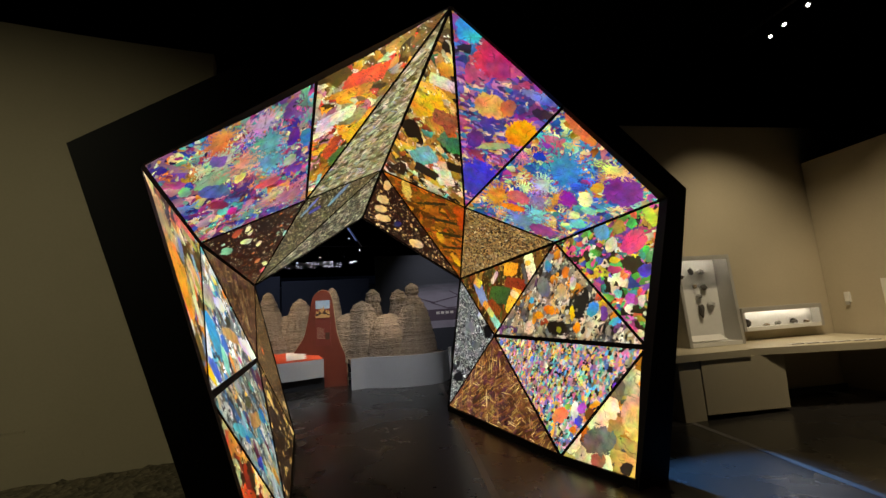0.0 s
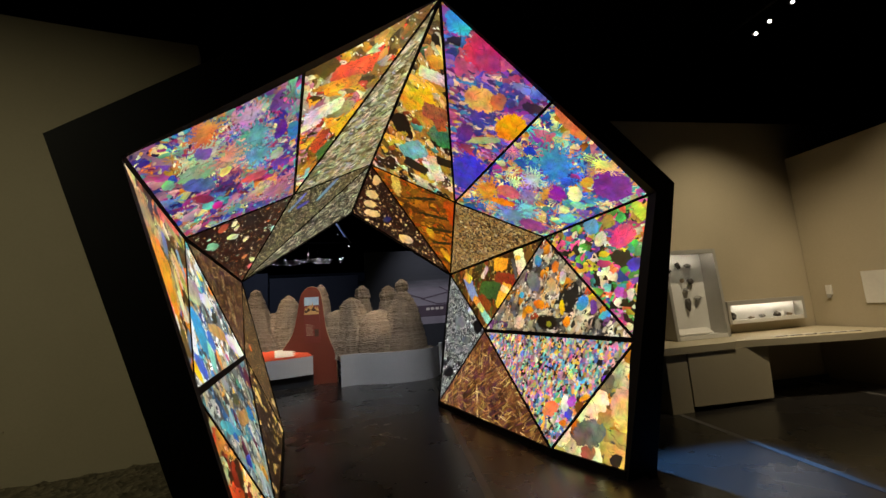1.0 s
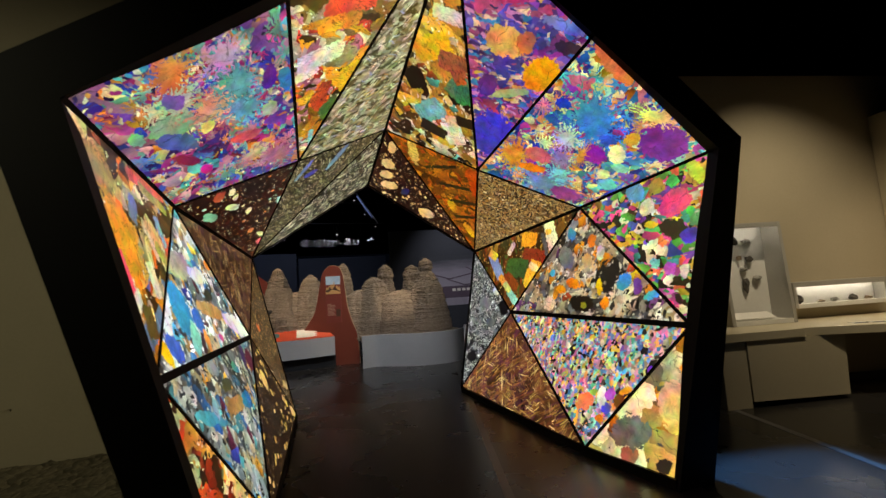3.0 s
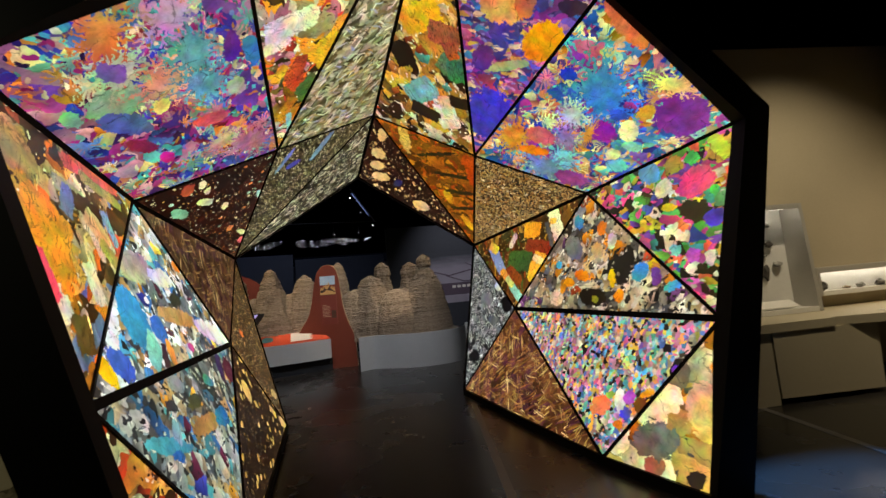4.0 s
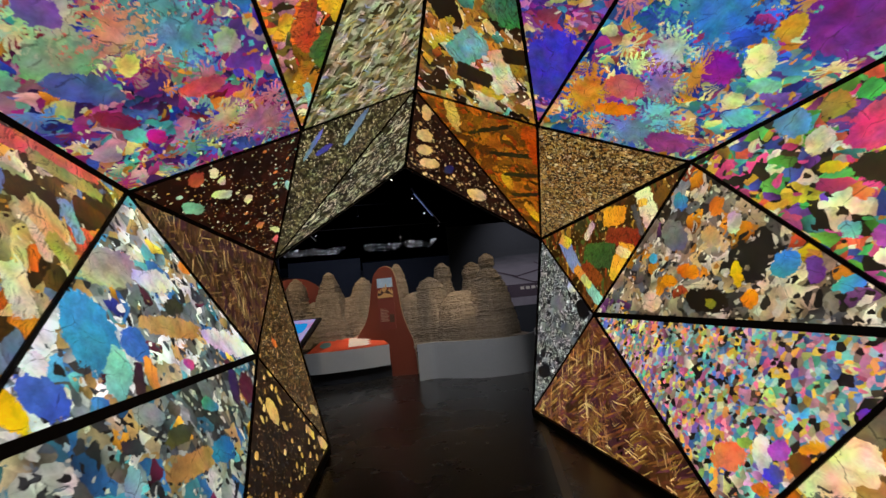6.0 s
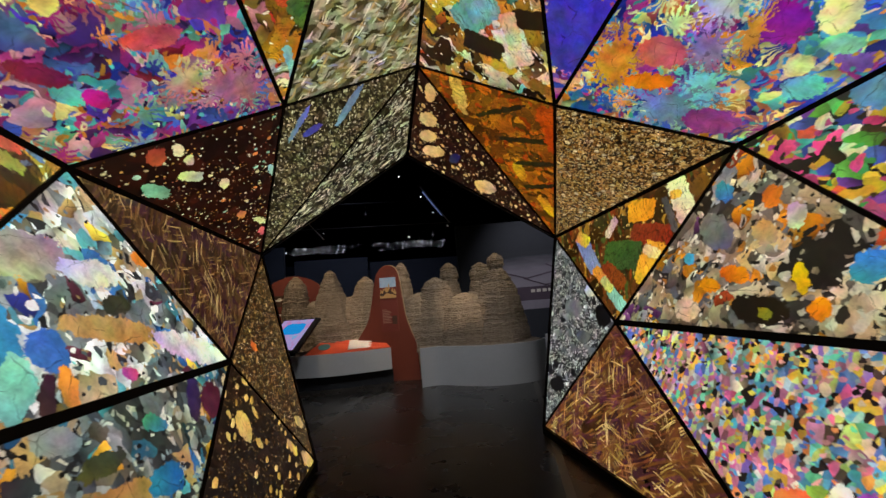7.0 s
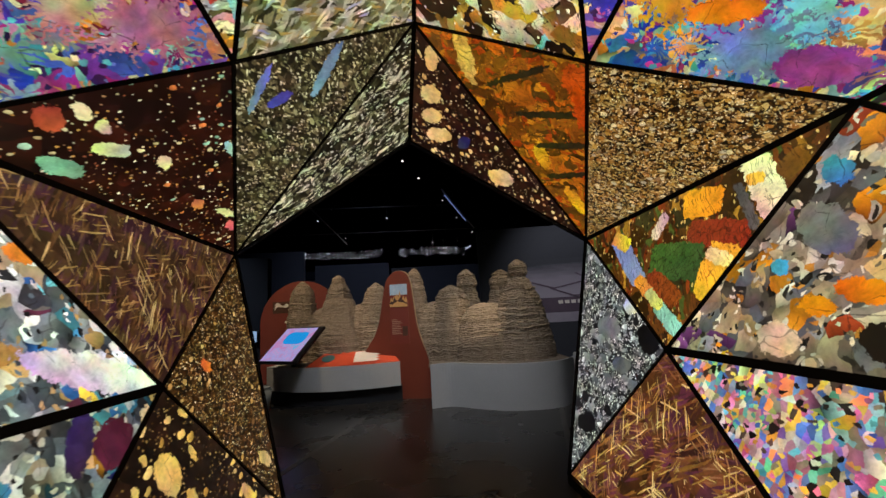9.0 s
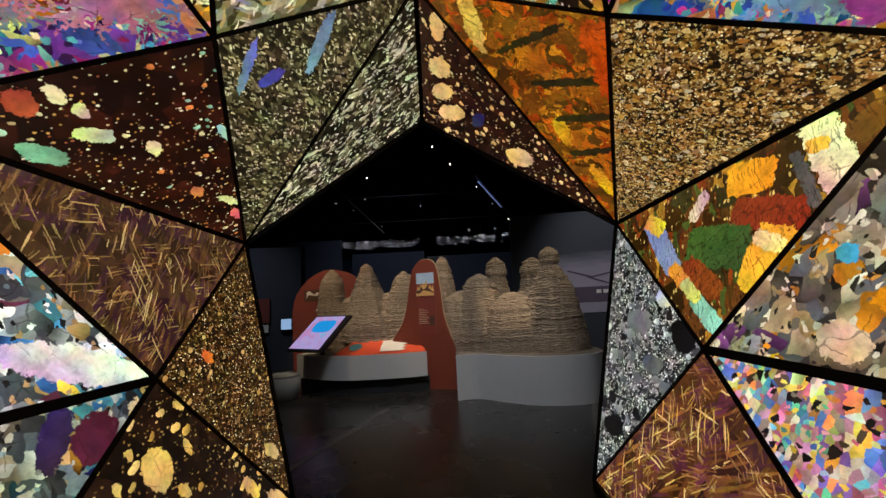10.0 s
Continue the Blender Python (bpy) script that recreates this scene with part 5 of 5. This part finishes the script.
far_screen = tagged(empty("wall_screen", pose(-2.34, 13.79, 1.18, 0, 0, 13.2)), "small glowing pale blue screen on a dark partition", "screen")
part("casing", box((0.30, 0.05, 0.32), (0, 0, 0), bevel=0.006), device_black, far_screen)
part("display", box((0.25, 0.008, 0.27), (0, -0.03, 0)), glow("pale_blue_screen", "9fc4f0", 0.7), far_screen, "lit display")
far_board = tagged(empty("info_board", pose(-2.95, 13.67, 0, 0, 0, 13.2)), "dull red printed board on a dark partition", "board")
part("board", box((0.42, 0.03, 0.62), (0, 0, 1.55)), sign_maroon, far_board)
part("white_print", box((0.36, 0.006, 0.2), (0, -0.02, 1.1)), white_print, far_board)


# ---------------------------------------------------------------- lamps
def track_lamp(at, aim, lens, size=1.0):
    """A black spot head on a stem with a bright lens."""
    ob = empty("track_spot", Matrix.Translation(at))
    tagged(ob, "small black track spotlight with a bright white lens", "spotlight", "track spotlights")
    d = (Vector(aim) - Vector(at)).normalized()
    part("stem", tube((0, 0, 0.02), (0, 0, 6.48 - at[2]), 0.014 * size, 8), truss_metal, ob)
    part("head", tube(-d * 0.12 * size, d * 0.09 * size, 0.06 * size, 14, radius2=0.075 * size), device_black, ob)
    part("reflector", tube(d * 0.088 * size, d * 0.094 * size, 0.066 * size, 14), lamp_cup, ob, "pale metal reflector ring")
    part("lens", tube(d * 0.09 * size, d * 0.102 * size, 0.036 * size, 12), lens, ob, "bright lens")
    return ob


for at, aim in (((7.47, 2.84, 5.7), (4.0, 0.0, 2.0)), ((7.62, 3.22, 5.7), (4.0, 0.0, 2.0)), ((7.74, 3.48, 5.7), (4.0, 0.0, 2.0))):
    track_lamp(at, aim, lens_glow, 0.58)
HALL = ((1.66, 14.0), (2.14, 15.55), (-0.69, 16.5), (3.11, 18.4), (4.0, 21.6), (5.28, 25.5), (3.2, 28.7), (-1.34, 19.3), (-2.7, 19.8),
        (-1.82, 25.8), (-2.34, 21.3), (0.76, 21.2), (4.07, 31.1), (4.79, 28.5))
big = {0, 1, 2, 3, 5, 6, 12}
for k, (x, y) in enumerate(HALL):
    track_lamp((x, y, 5.8), (1.0, 2.0, 0.5), lens_glow if k in big else far_glow, 0.42 if k in big else 0.27)
# the far end of the hall: many small lamps on the lighting grid
rng = random.Random(11)
dots = bmesh.new()
for k in range(190):
    x, y = rng.uniform(-9.5, 6.0), 30.8 + 3.6 * rng.random() ** 1.3
    z = 5.75 + rng.uniform(-0.06, 0.05)
    if -1.2 < (x - 0.4) * 0.9 < 0.6 and rng.random() < 0.7:
        continue
    s = rng.choice((0.012, 0.014, 0.017, 0.020, 0.032))
    box((s * rng.uniform(0.8, 1.8), s, s), (x, y, z), bm=dots)
tagged(mesh_object("lamp_field", dots, point_glow), "many tiny bright lamps on the far ceiling grid", "lamps", kind="stuff")
tracks = tagged(empty("lighting_grid"), "dark steel lighting rails under the black ceiling", "lighting rails")
for a, b in (((3.0, 17.5, 6.0), (5.4, 25.4, 6.0)), ((-6, 16, 6.1), (6, 16, 6.1)), ((-6, 20.3, 6.1), (6, 20.3, 6.1)), ((-6, 26, 6.1), (8, 26, 6.1)), ((-2.4, 12, 6.15), (-2.4, 30, 6.15)), ((7.5, 1.0, 6.1), (8.0, 4.0, 6.1))):
    part("rail", tube(a, b, 0.03, 6), truss_metal, tracks)
part("strip_light", tube((3.15, 17.9, 5.86), (4.55, 22.6, 5.86), 0.022, 6), strip_glow, tracks, "pale blue strip of light")


# ---------------------------------------------------------------- counter with display cases
def along(s, out=0.0, z=0.0):
    """A place on the counter wall: s metres along it from its start, out metres in front of it."""
    return Vector((5.53, 5.035, z)) + u * (s * 1.06) - Vector((0.222, 0.975, 0)) * out


def wall_frame(s, out, z):
    m = Matrix((u, Vector((0.222, 0.975, 0)), Vector((0, 0, 1)))).transposed().to_4x4()
    m.translation = along(s, out, z)
    return m


worktop = tagged(empty("display_counter"), "long cream counter with boxed-in supports along the wall", "counter")
fr = [along(-0.3, 0.92), along(1.2, 0.92), along(1.2, 0.86), (8.22, 3.13), (9.0, 2.93), (9.28, 4.12)]
part("worktop", prism([(p[0], p[1]) for p in fr] + [tuple(along(-0.3, 0.0)[:2])], 0.79, 0.885), counter_paint, worktop)
part("support", box((0.335, 0.62, 0.785), (0.307, 0.32, 0.3925), wall_frame(0.0, 0.895, 0), 0.004), counter_paint, worktop)
board = upright([(0.482, 0.075), (1.785, 0.055), (1.83, 0.786), (0.482, 0.786)], 0.6)
bmesh.ops.transform(board, matrix=wall_frame(0.0, 0.9, 0), verts=board.verts)
part("front_board", board, counter_paint, worktop, "wide front board with a slanting end")
part("kick_board", box((1.9, 0.03, 0.10), (0, 0, 0.05), wall_frame(2.6, 0.2, 0)), recess_dark, worktop)


def rock_lump(name, at, size, seed, material, label):
    bm = bmesh.new()
    bmesh.ops.create_icosphere(bm, subdivisions=3, radius=1.0)
    for v in bm.verts:
        v.co *= 1 + 0.45 * noise.noise(v.co * 1.3 + Vector((seed, 0, 0))) + 0.15 * noise.noise(v.co * 4 + Vector((0, seed, 0)))
        v.co = Vector((v.co.x * size[0], v.co.y * size[1], v.co.z * size[2])) + at
    return tagged(mesh_object(name, bm, material), label, "rock specimen", "specimens in the cases")


# tall case: an open lit box with a leaning front
def display_case(name, s0, s1, z0, z1, deep, lean, label, lamp):
    ob = tagged(empty(name), label, "display case")
    wide = (s1 - s0) * 1.06
    m = wall_frame((s0 + s1) / 2, 0.02, z0)
    high = z1 - z0
    part("back_board", box((wide, 0.02, high), (0, -0.01, high / 2), m), case_white, ob, "white lining")
    for sx in (-1, 1):
        bm = bmesh.new()
        x = sx * (wide / 2 - 0.02)
        pts = [(0, 0), (-deep - lean, 0), (-deep, high), (0, high)]
        vs = [[bm.verts.new(m @ Vector((x + e, y - 0.022, zz))) for y, zz in pts] for e in (-0.02, 0.02)]
        bm.faces.new(vs[0])
        bm.faces.new(vs[1][::-1])
        for i in range(4):
            bm.faces.new((vs[0][i], vs[0][(i + 1) % 4], vs[1][(i + 1) % 4], vs[1][i]))
        part("side_panel", bm, case_trim, ob, "grey side panel")
    part("top_panel", box((wide - 0.082, deep - 0.01, 0.04), (0, -deep / 2 - 0.02, high - 0.02), m), case_trim, ob)
    part("bottom_panel", box((wide - 0.082, deep + lean - 0.01, 0.05), (0, -(deep + lean) / 2 - 0.02, 0.025), m), case_white, ob)
    for sx in (-1, 1):
        tilt = math.degrees(math.atan2(lean, high))
        part("frame_stile", box((0.05, 0.02, high / math.cos(math.radians(tilt))), (sx * (wide / 2 - 0.025), -deep - lean / 2 - 0.036, high / 2), m @ Matrix.Translation((0, -deep - lean / 2 - 0.036, high / 2)) @ pose(0, 0, 0, -tilt, 0, 0) @ Matrix.Translation((0, deep + lean / 2 + 0.036, -high / 2))), case_trim, ob)
    part("frame_top", box((wide - 0.102, 0.02, 0.07), (0, -deep - 0.036, high - 0.035), m), case_trim, ob)
    part("frame_bottom", box((wide - 0.102, 0.02, 0.06), (0, -deep - lean - 0.03, 0.03), m), case_white, ob)
    part("lamp_strip", box((wide - 0.2, 0.03, 0.015), (0, -deep * 0.75, high - 0.05), m), lamp, ob, "hidden light strip")
    return ob


display_case("tall_display_case", 0.74, 1.66, 0.89, 2.30, 0.26, 0.06, "tall open white display case with mounted rock specimens", case_glow)
display_case("low_display_case", 1.84, 3.30, 1.05, 1.42, 0.14, 0.0, "low wide wall display case with small stones", case_glow)
rng = random.Random(3)
for k, (s, z, a, b) in enumerate(((1.175, 2.07, 0.035, 0.055), (1.35, 2.06, 0.07, 0.035), (1.21, 1.82, 0.018, 0.035), (1.365, 1.80, 0.06, 0.05), (1.26, 1.66, 0.05, 0.035), (0.95, 1.545, 0.03, 0.035),
                                  (1.265, 1.42, 0.045, 0.10), (1.45, 1.52, 0.07, 0.035), (0.87, 1.35, 0.04, 0.055), (1.0, 1.98, 0.03, 0.03), (0.9, 1.7, 0.04, 0.05))):
    rock_lump("rock_specimen", along(s, 0.075, z), (a, 0.04, b), k * 3.3, (stone_dark, stone_grey, stone_tan)[k % 3], "small mounted rock specimen in a white case")
for k, (s, a, b) in enumerate(((2.02, 0.035, 0.065), (2.36, 0.025, 0.018), (2.57, 0.05, 0.032), (2.87, 0.055, 0.042), (3.10, 0.03, 0.025))):
    rock_lump("rock_specimen", along(s, 0.09, 1.11 + b * 0.9), (a, 0.045, b), 40 + k * 2.7, (stone_dark, stone_tan, stone_grey)[k % 3], "small stone in a low white case")
tray = tagged(empty("caption_card"), "sloping white caption card in the tall case", "caption card")
part("card", box((0.62, 0.16, 0.01), (0, 0, 0), wall_frame(1.18, 0.20, 1.0) @ pose(0, 0, 0, 28, 0, 0)), paper_white, tray)
for k in range(6):
    b = tagged(empty("label_card"), "thin white label card lying on the cream counter", "label card", "cards on the counter")
    part("card", box((0.17, 0.10, 0.006), (0, 0, 0.003), Matrix.Translation((7.45 + 0.2 * k, 3.77 - 0.09 * k, 0.885)) @ pose(0, 0, 0, 0, 0, -24)), paper_white, b)
    part("edge", box((0.17, 0.006, 0.008), (0, -0.053, 0.004), Matrix.Translation((7.45 + 0.2 * k, 3.77 - 0.09 * k, 0.885)) @ pose(0, 0, 0, 0, 0, -24)), device_black, b)
plate = tagged(empty("wall_switch"), "small white switch box on the beige return wall", "switch")
part("box", box((0.03, 0.09, 0.17), (0, 0, 0), Matrix.Translation((9.26, 3.847, 1.49)) @ pose(0, 0, 0, 0, 0, -13.6), 0.006), paper_white, plate)
part("cover", box((0.01, 0.06, 0.06), (-0.02, 0, -0.10), Matrix.Translation((9.26, 3.847, 1.49)) @ pose(0, 0, 0, 0, 0, -13.6)), case_trim, plate)
notice = tagged(empty("wall_panel"), "pale printed panel on the beige return wall", "panel")
part("sheet", box((0.02, 0.7, 0.50), (0, 0, 0), Matrix.Translation((9.06, 3.01, 1.51)) @ pose(0, 0, 0, 0, 0, -13.6)), paper_white, notice)
